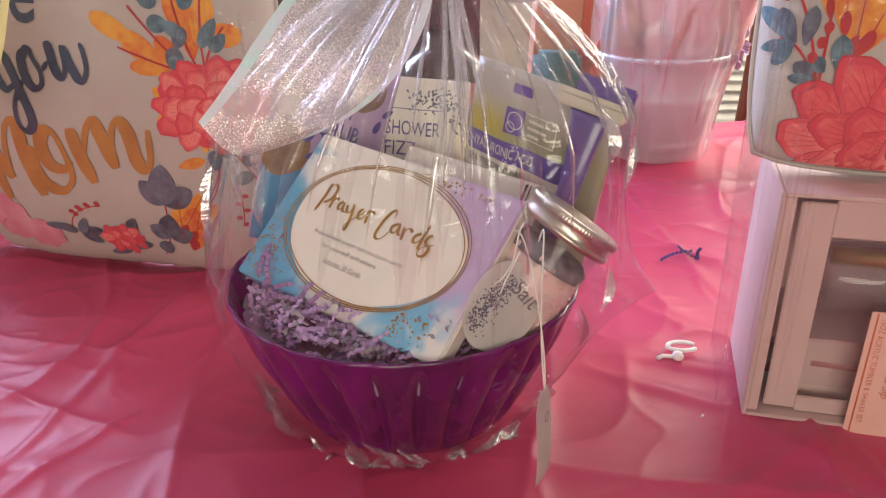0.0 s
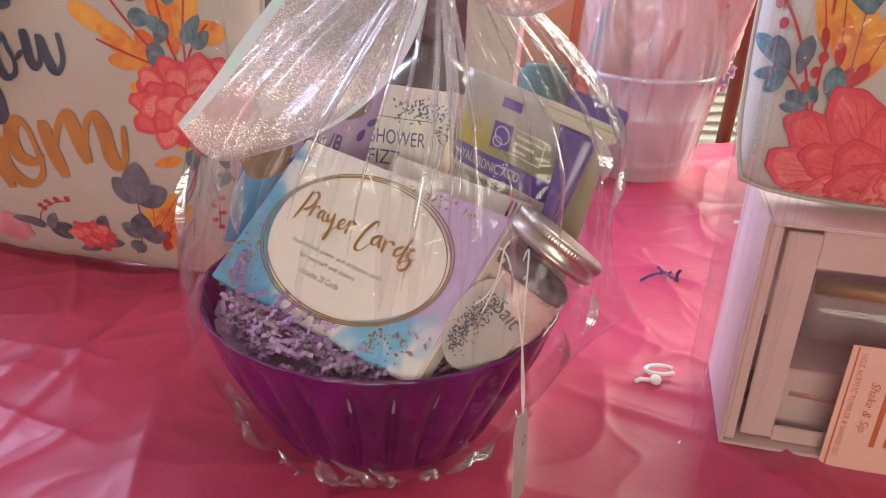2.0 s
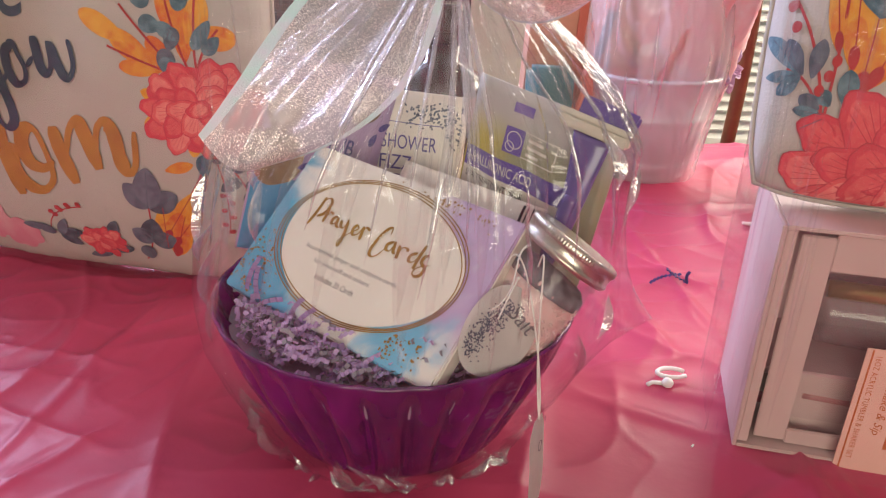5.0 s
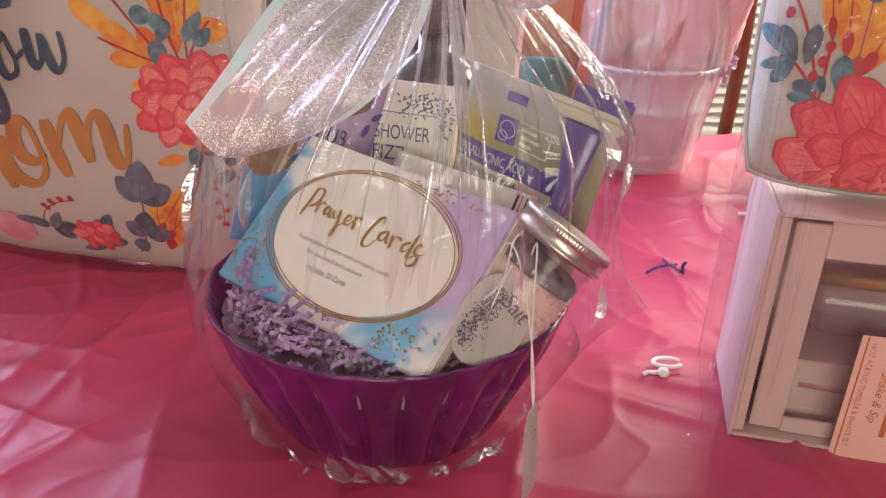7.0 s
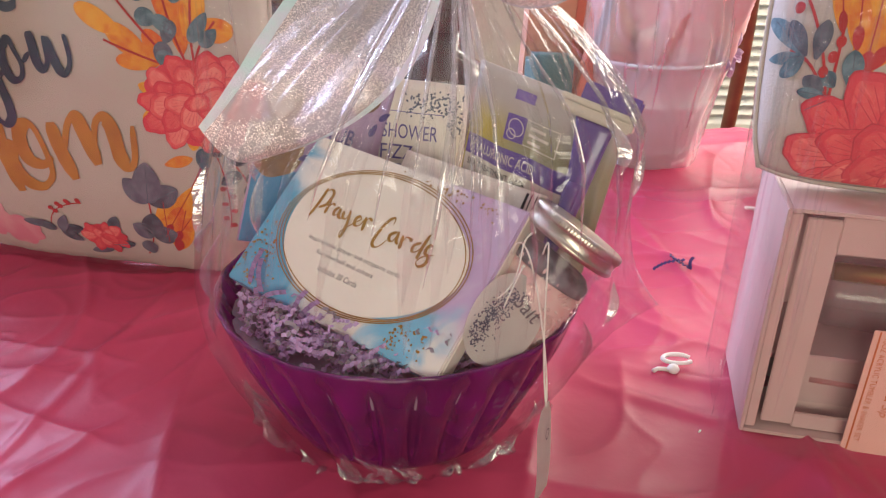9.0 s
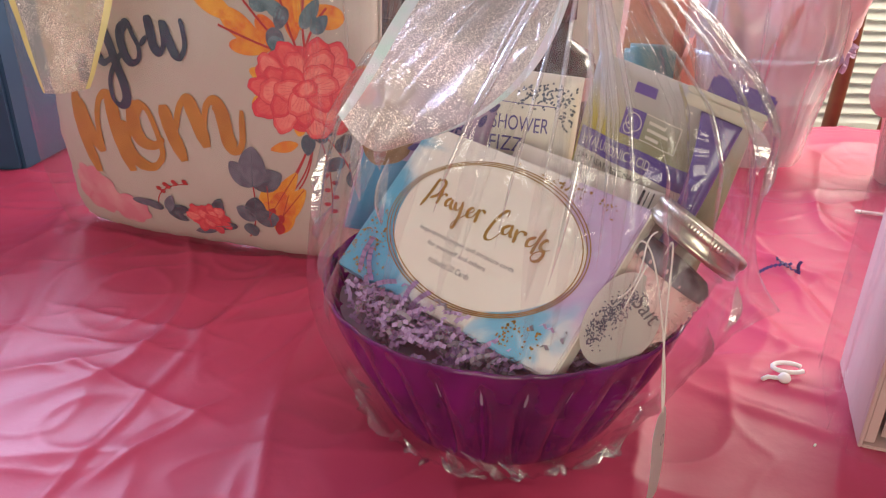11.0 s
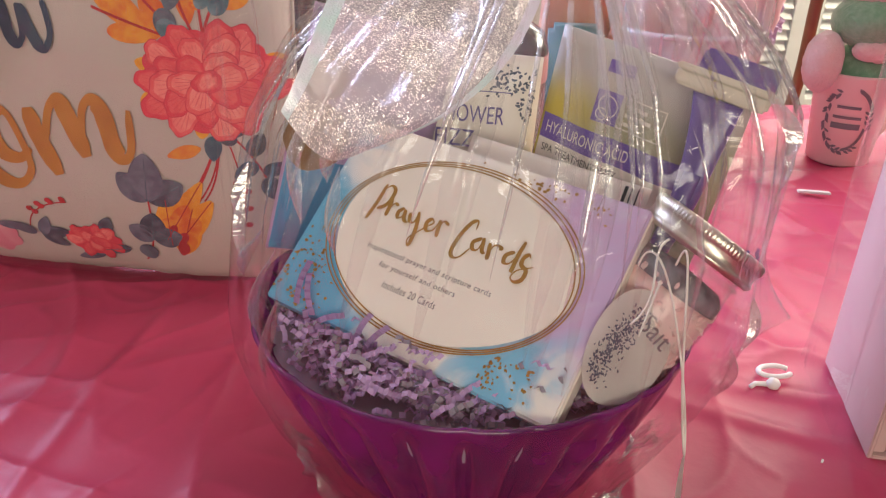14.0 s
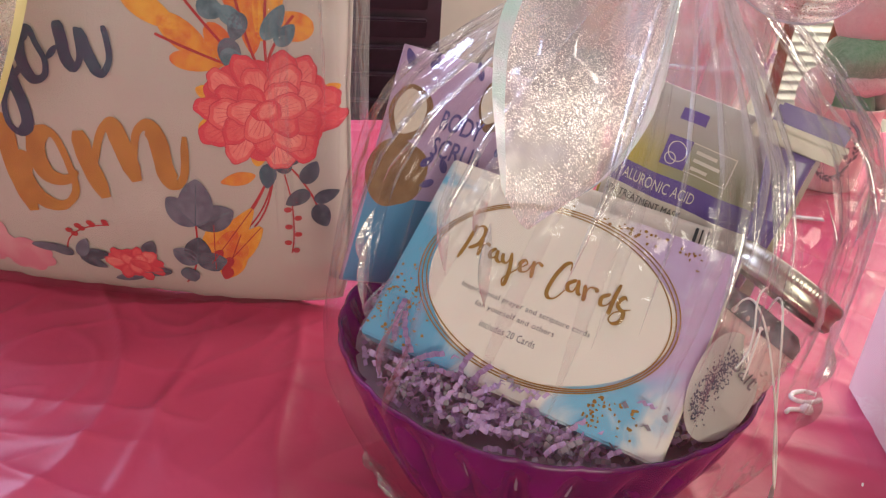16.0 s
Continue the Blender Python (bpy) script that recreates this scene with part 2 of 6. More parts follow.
PLUSH_PINK = material("pale_pink_plush", (0.78, 0.58, 0.56), 0.95, grain=0.6, scale=160, second=(0.80, 0.68, 0.65), bump=1.0, bump_scale=380, sheen=0.6)
WALL = material("wall_paint", (0.72, 0.69, 0.63), 0.8, grain=0.2, scale=8, bump=0.1)
WALL_BLUE = material("blue_paint", (0.05, 0.12, 0.24), 0.75, grain=0.3, scale=6, bump=0.1)
# Unseen walls: paint darkened to hold back bounced light in the room.
WALL_DIM = material("dim_wall_paint", (0.32, 0.29, 0.26), 0.8, grain=0.2, scale=8, bump=0.1)
FLOOR = material("floor_boards", (0.15, 0.09, 0.055), 0.5, grain=0.8, scale=12)
CEILING = material("ceiling_paint", (0.72, 0.70, 0.67), 0.85, grain=0.1, scale=8)
SHUTTER = material("shutter_paint", (0.74, 0.76, 0.70), 0.5, grain=0.15, scale=12)
DARK_WOOD = material("dark_stained_wood", (0.05, 0.03, 0.045), 0.45, grain=0.7, scale=20)
CHAIR_WOOD = material("brown_wood", (0.24, 0.09, 0.035), 0.35, grain=0.8, scale=20, second=(0.15, 0.05, 0.02), coat=0.3)
NAVY_BOX = material("navy_board", (0.03, 0.08, 0.16), 0.5, grain=0.5, scale=12)
WHITE_PLASTIC = material("white_plastic", (0.80, 0.78, 0.75), 0.35, grain=0.1)
TABLE_WOOD = material("table_board", (0.40, 0.34, 0.28), 0.6, grain=0.5, scale=15)


def fading_print(name, near, far, top, x0, x1, y0, y1):
    """Printed foil that fades across its width and again towards its top."""
    mat = material(name, near, 0.3, metal=0.1, coat=0.2)
    nt = mat.node_tree
    co, sp = nt.nodes.new("ShaderNodeTexCoord"), nt.nodes.new("ShaderNodeSeparateXYZ")
    nt.links.new(co.outputs["Object"], sp.inputs[0])
    last = None
    for axis, lo, hi, col in ((0, x0, x1, far), (1, y0, y1, top)):
        r, m = nt.nodes.new("ShaderNodeMapRange"), nt.nodes.new("ShaderNodeMix")
        r.interpolation_type, m.data_type = "SMOOTHSTEP", "RGBA"
        r.inputs["From Min"].default_value, r.inputs["From Max"].default_value = lo, hi
        nt.links.new(sp.outputs[axis], r.inputs["Value"])
        nt.links.new(r.outputs[0], m.inputs["Factor"])
        m.inputs["A"].default_value, m.inputs["B"].default_value = (*near, 1), (*col, 1)
        if last:
            nt.links.new(last, m.inputs["A"])
        last = m.outputs["Result"]
    nt.links.new(last, nt.nodes["Principled BSDF"].inputs["Base Color"])
    return mat


PACK_MASK = fading_print("mask_foil", (0.62, 0.50, 0.07), (0.38, 0.36, 0.24), (0.50, 0.48, 0.46), 0.012, 0.055, 0.115, 0.150)

CLEAR = [FILM, FILM_FOLD, FILM_STREAK, FILM_FAR, FILM_SIDE, GLASS, ACRYLIC]


# ---- helpers for building ----
def thing(name, m=None, label="", category="", group="", kind=""):
    ob = new(name)
    ob.empty_display_size = 0.02
    if m is not None:
        ob.matrix_world = m
    return tagged(ob, label, category, group, kind)


def part(name, bm, mat, parent=None, label="", smooth=False):
    me = bpy.data.meshes.new(name)
    bm.to_mesh(me)
    bm.free()
    for mt in (mat if isinstance(mat, (list, tuple)) else [mat]):
        me.materials.append(mt)
    if smooth:
        for p in me.polygons:
            p.use_smooth = True
    ob = new(name, me)
    ob.parent = parent
    if ob.data.materials[0] in CLEAR:
        ob.visible_shadow = False
    if label:
        ob["label"] = label
    return ob


def basis(o, x, y):
    """A pose with its x along x, its y as near to y as may be."""
    x = Vector(x).normalized()
    y = Vector(y)
    y = (y - x * y.dot(x)).normalized()
    z = x.cross(y)
    return Matrix((( x.x, y.x, z.x, o[0]), (x.y, y.y, z.y, o[1]), (x.z, y.z, z.z, o[2]), (0, 0, 0, 1)))


def grid(nu, nv, fn, close_u=False, bm=None):
    """A sheet of nu by nv cells, from fn(u, v) with u, v in 0..1."""
    bm = bm or bmesh.new()
    cols = nu if close_u else nu + 1
    rows = [[bm.verts.new(fn(i / nu, j / nv)) for i in range(cols)] for j in range(nv + 1)]
    for j in range(nv):
        for i in range(nu):
            k = (i + 1) % cols
            bm.faces.new((rows[j][i], rows[j][k], rows[j + 1][k], rows[j + 1][i]))
    return bm


def lathe(profile, seg=48, wave=None, bm=None):
    """Turns a list of (radius, height) about z."""
    bm = bm or bmesh.new()
    rings = []
    for r, z in profile:
        ring = []
        for i in range(seg):
            a = 2 * math.pi * i / seg
            q = r * (wave(a, r, z) if wave else 1.0)
            ring.append(bm.verts.new((q * math.cos(a), q * math.sin(a), z)))
        rings.append(ring)
    for a, b in zip(rings, rings[1:]):
        for i in range(seg):
            k = (i + 1) % seg
            bm.faces.new((a[i], a[k], b[k], b[i]))
    return bm


def cap(bm, z_first=True):
    bm.edges.ensure_lookup_table()
    loops = [e for e in bm.edges if e.is_boundary]
    if loops:
        bmesh.ops.holes_fill(bm, edges=loops)
    return bm


def block(w, d, h, at=(0, 0, 0), bevel=0.002, bm=None):
    """A box with its base's middle at a place, with softened edges."""
    own = bmesh.new()
    bmesh.ops.create_cube(own, size=1)
    bmesh.ops.scale(own, vec=(w, d, h), verts=own.verts)
    if bevel:
        bmesh.ops.bevel(own, geom=own.edges[:], offset=bevel, segments=2, affect="EDGES")
    bmesh.ops.translate(own, vec=(at[0], at[1], at[2] + h / 2), verts=own.verts)
    if bm is None:
        return own
    me = bpy.data.meshes.new("tmp")
    own.to_mesh(me)
    own.free()
    bm.from_mesh(me)
    bpy.data.meshes.remove(me)
    return bm


def tube(points, r, seg=6, bm=None):
    """A round cord along points."""
    bm = bm or bmesh.new()
    pts = [Vector(p) for p in points]
    last = None
    for i, p in enumerate(pts):
        d = (pts[min(i + 1, len(pts) - 1)] - pts[max(i - 1, 0)]).normalized()
        a = d.orthogonal().normalized() if last is None else (last - d * last.dot(d)).normalized()
        last = a
        b = d.cross(a)
        ring = [bm.verts.new(p + (a * math.cos(2 * math.pi * k / seg) + b * math.sin(2 * math.pi * k / seg)) * r) for k in range(seg)]
        if i:
            for k in range(seg):
                bm.faces.new((prev[k], prev[(k + 1) % seg], ring[(k + 1) % seg], ring[k]))
        else:
            bm.faces.new(ring[::-1])
        prev = ring
    bm.faces.new(prev)
    return bm


def bez(p, t):
    """A point on a Bezier curve with any number of handles."""
    p = [Vector(q) for q in p]
    while len(p) > 1:
        p = [a.lerp(b, t) for a, b in zip(p, p[1:])]
    return p[0]


def flat(u, v, h):
    return Vector((u, v, h))


def leaf(c, length, width, angle, on=flat, h=0.0005, power=0.8, bm=None):
    """A printed leaf from its stem at c."""
    ca, sa = math.cos(radians(angle)), math.sin(radians(angle))

    def fn(s, w):
        x, y = s * length, (w - 0.5) * width * max(0.02, math.sin(math.pi * min(1, s ** power * 0.98 + 0.02))) ** 0.62
        return on(c[0] + x * ca - y * sa, c[1] + x * sa + y * ca, h)
    return grid(16, 4, fn, bm=bm) if length > 0.009 else grid(5, 1, fn, bm=bm)


def stroke(p, width, on=flat, h=0.0004, n=14, bm=None):
    """A printed stem along a 2D Bezier curve."""
    p = [Vector((*q, 0)) for q in p]

    def fn(s, w):
        a, b = bez(p, s), bez(p, min(1, s + 0.01))
        d = (b - a) if s < 0.99 else (a - bez(p, s - 0.01))
        nrm = Vector((-d.y, d.x, 0)).normalized()
        q = a + nrm * (w - 0.5) * width
        return on(q.x, q.y, h)
    return grid(n, 1, fn, bm=bm)


def blob(c, rx, ry, on=flat, h=0.0006, lobes=11, depth=0.06, turn=0, rings=6, seg=60, bm=None):
    """A printed patch with a lobed outline."""
    bm = bm or bmesh.new()
    mid = bm.verts.new(on(c[0], c[1], h))
    prev = None
    ct, st = math.cos(radians(turn)), math.sin(radians(turn))
    for k in range(1, rings + 1):
        ring = []
        for i in range(seg):
            a = 2 * math.pi * i / seg
            f = k / rings * (1 - depth + depth * abs(math.sin(a * lobes / 2)) * 2 + 0.03 * math.sin(a * 3 + 1))
            x, y = rx * f * math.cos(a), ry * f * math.sin(a)
            ring.append(bm.verts.new(on(c[0] + x * ct - y * st, c[1] + x * st + y * ct, h)))
        for i in range(seg):
            j = (i + 1) % seg
            if prev:
                bm.faces.new((prev[i], prev[j], ring[j], ring[i]))
            else:
                bm.faces.new((mid, ring[i], ring[j]))
        prev = ring
    return bm


def petal(c, rx, ry, turn, on, h, seg=30):
    """A printed petal: a washed field (slot 0) with a darker rim (slot 1)."""
    bm = bmesh.new()
    mid = bm.verts.new(on(c[0], c[1], h))
    prev = None
    ct, st = math.cos(radians(turn)), math.sin(radians(turn))
    for k, f in enumerate((0.35, 0.74, 0.95, 1.0)):
        ring = []
        for i in range(seg):
            a = 2 * math.pi * i / seg
            g = f * (1 + 0.07 * math.sin(3 * a + turn) + 0.04 * math.sin(7 * a))
            x, y = rx * g * math.cos(a), ry * g * math.sin(a)
            ring.append(bm.verts.new(on(c[0] + x * ct - y * st, c[1] + x * st + y * ct, h)))
        for i in range(seg):
            j = (i + 1) % seg
            face = bm.faces.new((prev[i], prev[j], ring[j], ring[i])) if prev else bm.faces.new((mid, ring[i], ring[j]))
            face.material_index = (0, 0, 2, 1)[k]
        prev = ring
    # fine veins that fan out from the petal's root
    n0 = len(bm.faces)
    for d in (-0.5, -0.18, 0.15, 0.48):
        q = [(c[0] + x * ct - y * st, c[1] + x * st + y * ct) for x, y in ((-0.85 * rx, 0.1 * d * ry), (-0.2 * rx, 0.5 * d * ry), (0.55 * rx, d * ry))]
        stroke(q, 0.018 * rx, on, h + 0.00002, 7, bm)
    bm.faces.ensure_lookup_table()
    for f in bm.faces[n0:]:
        f.material_index = 1
    return bm


def peony(parent, c, rx, ry, on, seed, rings=((0.80, 11, 0.30), (0.56, 9, 0.29), (0.30, 6, 0.27), (0.0, 2, 0.20)), label="coral peony in watercolour"):
    """A printed flower of overlapping petals."""
    rn = random.Random(seed)
    base = part("peony", blob(c, rx * 0.95, ry * 0.95, on, 0.0018, 13, 0.05, rings=8, seg=72), PETAL_DEEP, parent, label)
    h = 0.0021
    for rad, n, size in rings:
        for k in range(n):
            a = 2 * math.pi * (k + 0.5 * rn.random()) / n + rad * 3
            q = (c[0] + rx * rad * math.cos(a), c[1] + ry * rad * math.sin(a))
            s = size * rn.uniform(0.85, 1.15)
            tone = rn.choice((PETAL_MID, PETAL_LIGHT, PETAL_MID) if rad > 0.7 else (PETAL_LIGHT, PETAL_MID, PETAL_LIGHT))
            part("petal", petal(q, rx * s, ry * s * 0.95, math.degrees(a), on, h), [tone, PETAL_LINE, PETAL_MID if tone is PETAL_LIGHT else PETAL_DEEP], base)
            h += 0.00004
    return base


def flame(parent, c, length, width, angle, on, h):
    """A printed leaf that turns from gold to red towards its tip."""
    ca, sa = math.cos(radians(angle)), math.sin(radians(angle))
    part("leaf", leaf(c, length, width, angle, on, h, 1.1), LEAF_GOLD, parent)
    q = (c[0] + 0.38 * length * ca, c[1] + 0.38 * length * sa)
    part("leaf", leaf(q, length * 0.61, width * 0.80, angle, on, h + 0.0003, 0.8), LEAF_ORANGE, parent)
    q = (c[0] + 0.72 * length * ca, c[1] + 0.72 * length * sa)
    part("leaf", leaf(q, length * 0.30, width * 0.42, angle, on, h + 0.0006, 0.8), RED_PRINT, parent)
    part("vein", stroke((c, (c[0] + 0.98 * length * ca, c[1] + 0.98 * length * sa)), 0.0008, on, h + 0.0008, 10), RED_PRINT, parent)


def ellipse_line(c, rx, ry, width, on=flat, h=0.0005, turn=0, seg=96, bm=None):
    ct, st = math.cos(radians(turn)), math.sin(radians(turn))

    def fn(u, v):
        a = 2 * math.pi * u
        x, y = (rx + (v - 0.5) * width) * math.cos(a), (ry + (v - 0.5) * width) * math.sin(a)
        return on(c[0] + x * ct - y * st, c[1] + x * st + y * ct, h)
    return grid(seg, 1, fn, close_u=True, bm=bm)


def words(body, at, width, height, turn=0, shear=0.0, bold=0.0, on=flat, h=0.0006, cuts=0, spacing=1.0, rise=0.0):
    """Printed words in the built-in font, fitted into width by height from their lower left corner."""
    cu = bpy.data.curves.new("words", "FONT")
    cu.body, cu.size, cu.shear, cu.offset, cu.resolution_u, cu.space_character = body, 1.0, shear, bold, 4, spacing
    ob = bpy.data.objects.new("words", cu)
    scene.collection.objects.link(ob)
    bpy.context.view_layer.update()
    me = bpy.data.meshes.new_from_object(ob)
    bpy.data.objects.remove(ob)
    bpy.data.curves.remove(cu)
    bm = bmesh.new()
    bm.from_mesh(me)
    bpy.data.meshes.remove(me)
    bmesh.ops.triangulate(bm, faces=bm.faces[:])
    for _ in range(cuts):
        bmesh.ops.subdivide_edges(bm, edges=[e for e in bm.edges if e.calc_length() > 0.12], cuts=1)
        bmesh.ops.triangulate(bm, faces=[f for f in bm.faces if len(f.verts) > 4])
    xs, ys = [v.co.x for v in bm.verts], [v.co.y for v in bm.verts]
    x0, y0, sx, sy = min(xs), min(ys), width / (max(xs) - min(xs)), height / (max(ys) - min(ys))
    ct, st = math.cos(radians(turn)), math.sin(radians(turn))
    for v in bm.verts:
        x, y = (v.co.x - x0) * sx, (v.co.y - y0) * sy
        y += rise * x
        v.co = on(at[0] + x * ct - y * st, at[1] + x * st + y * ct, h)
    return bm


def brush(strokes, width, on=flat, h=0.0006, thin=0.35, steps=9):
    """Hand lettering: each stroke runs smoothly through its points (in mm), thick on the way down, thin on the way up."""
    bm = bmesh.new()
    for k, st in enumerate(strokes):
        p = [Vector((x / 1000, y / 1000)) for x, y in st]
        p = [p[0] * 2 - p[1]] + p + [p[-1] * 2 - p[-2]]
        pts = []
        for i in range(1, len(p) - 2):
            a, b, c, d = p[i - 1:i + 3]
            for j in range(steps):
                t = j / steps
                pts.append(0.5 * (2 * b + (c - a) * t + (2 * a - 5 * b + 4 * c - d) * t * t + (3 * b - a - 3 * c + d) * t ** 3))
        pts.append(p[-2])
        dirs = [(pts[min(i + 1, len(pts) - 1)] - pts[max(i - 1, 0)]).normalized() for i in range(len(pts))]
        press = [thin + (1 - thin) * max(0.0, min(1.0, 0.45 - 0.9 * d.y)) for d in dirs]
        prev = None
        for i, q in enumerate(pts):
            near = press[max(0, i - 3):i + 4]
            ends = min(1.0, 0.55 + 0.16 * min(i, len(pts) - 1 - i))
            w = width * ends * sum(near) / len(near) * (1 + 0.08 * noise.noise(Vector((i * 0.5, k * 3.1, 0))))
            n = Vector((-dirs[i].y, dirs[i].x)) * w / 2
            z = h + 0.00012 * k + 0.000004 * i
            row = [bm.verts.new(on(q.x + n.x * f, q.y + n.y * f, z)) for f in (1, 0.33, -0.33, -1)]
            if prev:
                for f in range(3):
                    bm.faces.new((prev[f], prev[f + 1], row[f + 1], row[f]))
            prev = row
    return bm


def slab(w, h, thick, bevel=0.0015, puff=0.0):
    """A packet or board: its lower left front corner at the origin, its face looking along +z."""
    if not puff:
        bm = block(w, h, thick, (w / 2, h / 2, -thick), bevel)
        return bm

    def skin(sign):
        def fn(u, v):
            e = (1 - abs(2 * u - 1) ** 4) * (1 - abs(2 * v - 1) ** 6)
            return (u * w, v * h, -thick / 2 + sign * (thick / 2 * 0.15 + thick / 2 * 0.85 * e) + 0.0012 * e * sign * math.sin(17 * u + 5 * v))
        return fn
    bm = grid(16, 18, skin(1))
    grid(16, 18, skin(-1), bm=bm)
    bmesh.ops.remove_doubles(bm, verts=bm.verts[:], dist=0.0001)
    edges = [e for e in bm.edges if e.is_boundary]
    bmesh.ops.bridge_loops(bm, edges=edges)
    bmesh.ops.recalc_face_normals(bm, faces=bm.faces[:])
    return bm


# ---- room ----
def wall(name, x0, x1, y0, y1, z0, z1, mat):
    return tagged(part(name, block(x1 - x0, y1 - y0, z1 - z0, ((x0 + x1) / 2, (y0 + y1) / 2, z0), 0), mat), kind="structure")


wall("floor", -2.6, 2.6, -2.8, 2.8, -0.1, 0.0, FLOOR)
wall("ceiling", -2.6, 2.6, -2.8, 2.8, 2.5, 2.6, CEILING)
# back wall with the shuttered window's opening
wall("wall_back_corner", -2.6, -2.2, 2.6, 2.8, 0, 2.5, WALL_BLUE)
wall("wall_back_under", -2.2, -1.2, 2.6, 2.8, 0, 1.15, WALL_BLUE)
wall("wall_back_over", -2.2, -1.2, 2.6, 2.8, 2.4, 2.5, WALL_BLUE)
wall("wall_back_left", -1.2, 0.9, 2.6, 2.8, 0, 2.5, WALL)
wall("wall_back_right", 2.1, 2.6, 2.6, 2.8, 0, 2.5, WALL)
wall("wall_back_sill", 0.9, 2.1, 2.6, 2.8, 0, 0.35, WALL)
wall("wall_back_head", 0.9, 2.1, 2.6, 2.8, 2.3, 2.5, WALL)
wall("wall_left", -2.6, -2.4, -2.8, 2.6, 0, 2.5, WALL_DIM)
wall("wall_right", 2.4, 2.6, -2.8, 1.25, 0, 2.5, WALL_DIM)
wall("wall_right_corner", 2.4, 2.6, 2.25, 2.6, 0, 2.5, WALL_DIM)
wall("wall_right_sill", 2.4, 2.6, 1.25, 2.25, 0, 1.25, WALL_DIM)
wall("wall_right_head", 2.4, 2.6, 1.25, 2.25, 2.25, 2.5, WALL_DIM)
wall("wall_front_left", -2.4, -1.4, -2.8, -2.6, 0, 2.5, WALL_DIM)
wall("wall_front_right", 1.0, 2.4, -2.8, -2.6, 0, 2.5, WALL_DIM)
wall("wall_front_sill", -1.4, 1.0, -2.8, -2.6, 0, 1.1, WALL_DIM)
wall("wall_front_head", -1.4, 1.0, -2.8, -2.6, 2.15, 2.5, WALL_DIM)

# louvred shutters in the back window, a thing of slats and stiles
def shutter(x0, x1, z0, z1, y):
    ob = thing("window_shutter", pose(x0, y, z0), "off-white louvred shutter panel in the back window", "shutter", "window shutters")
    w, h = x1 - x0, z1 - z0
    for x in (0.025, w - 0.025):
        part("stile", block(0.05, 0.03, h, (x, 0, 0)), SHUTTER, ob)
    for z in (0, h - 0.06):
        part("rail", block(w - 0.1, 0.03, 0.06, (w / 2, 0, z)), SHUTTER, ob)
    n = int((h - 0.13) / 0.034)
    bm0 = block(w - 0.104, 0.045, 0.006, (0, 0, -0.003), 0.002)
    first = part("slat", bm0, SHUTTER, ob)
    for k in range(n):
        s = first if k == 0 else new("slat", first.data)
        s.parent = ob
        s.matrix_basis = pose(w / 2, 0, 0.075 + k * 0.034, 52)
    return ob


shutter(0.9, 1.3, 0.35, 1.15, 2.66)
shutter(1.3, 1.7, 0.35, 1.15, 2.66)
shutter(1.7, 2.1, 0.35, 1.15, 2.66)


def louvre_cabinet():
    ob = thing("cabinet", pose(-0.50, 2.3, 0), "dark-stained wooden cabinet with a louvred front", "cabinet")
    part("body", block(1.2, 0.4, 1.2, (0, 0.05, 0), 0.006), DARK_WOOD, ob)
    base = part("slat", block(1.12, 0.02, 0.05, (0, 0, 0), 0.004), DARK_WOOD, ob)
    for k in range(15):
        s = base if k == 0 else new("slat", base.data)
        s.parent = ob
        s.matrix_basis = pose(0, -0.165, 0.12 + k * 0.07, 18)


louvre_cabinet()


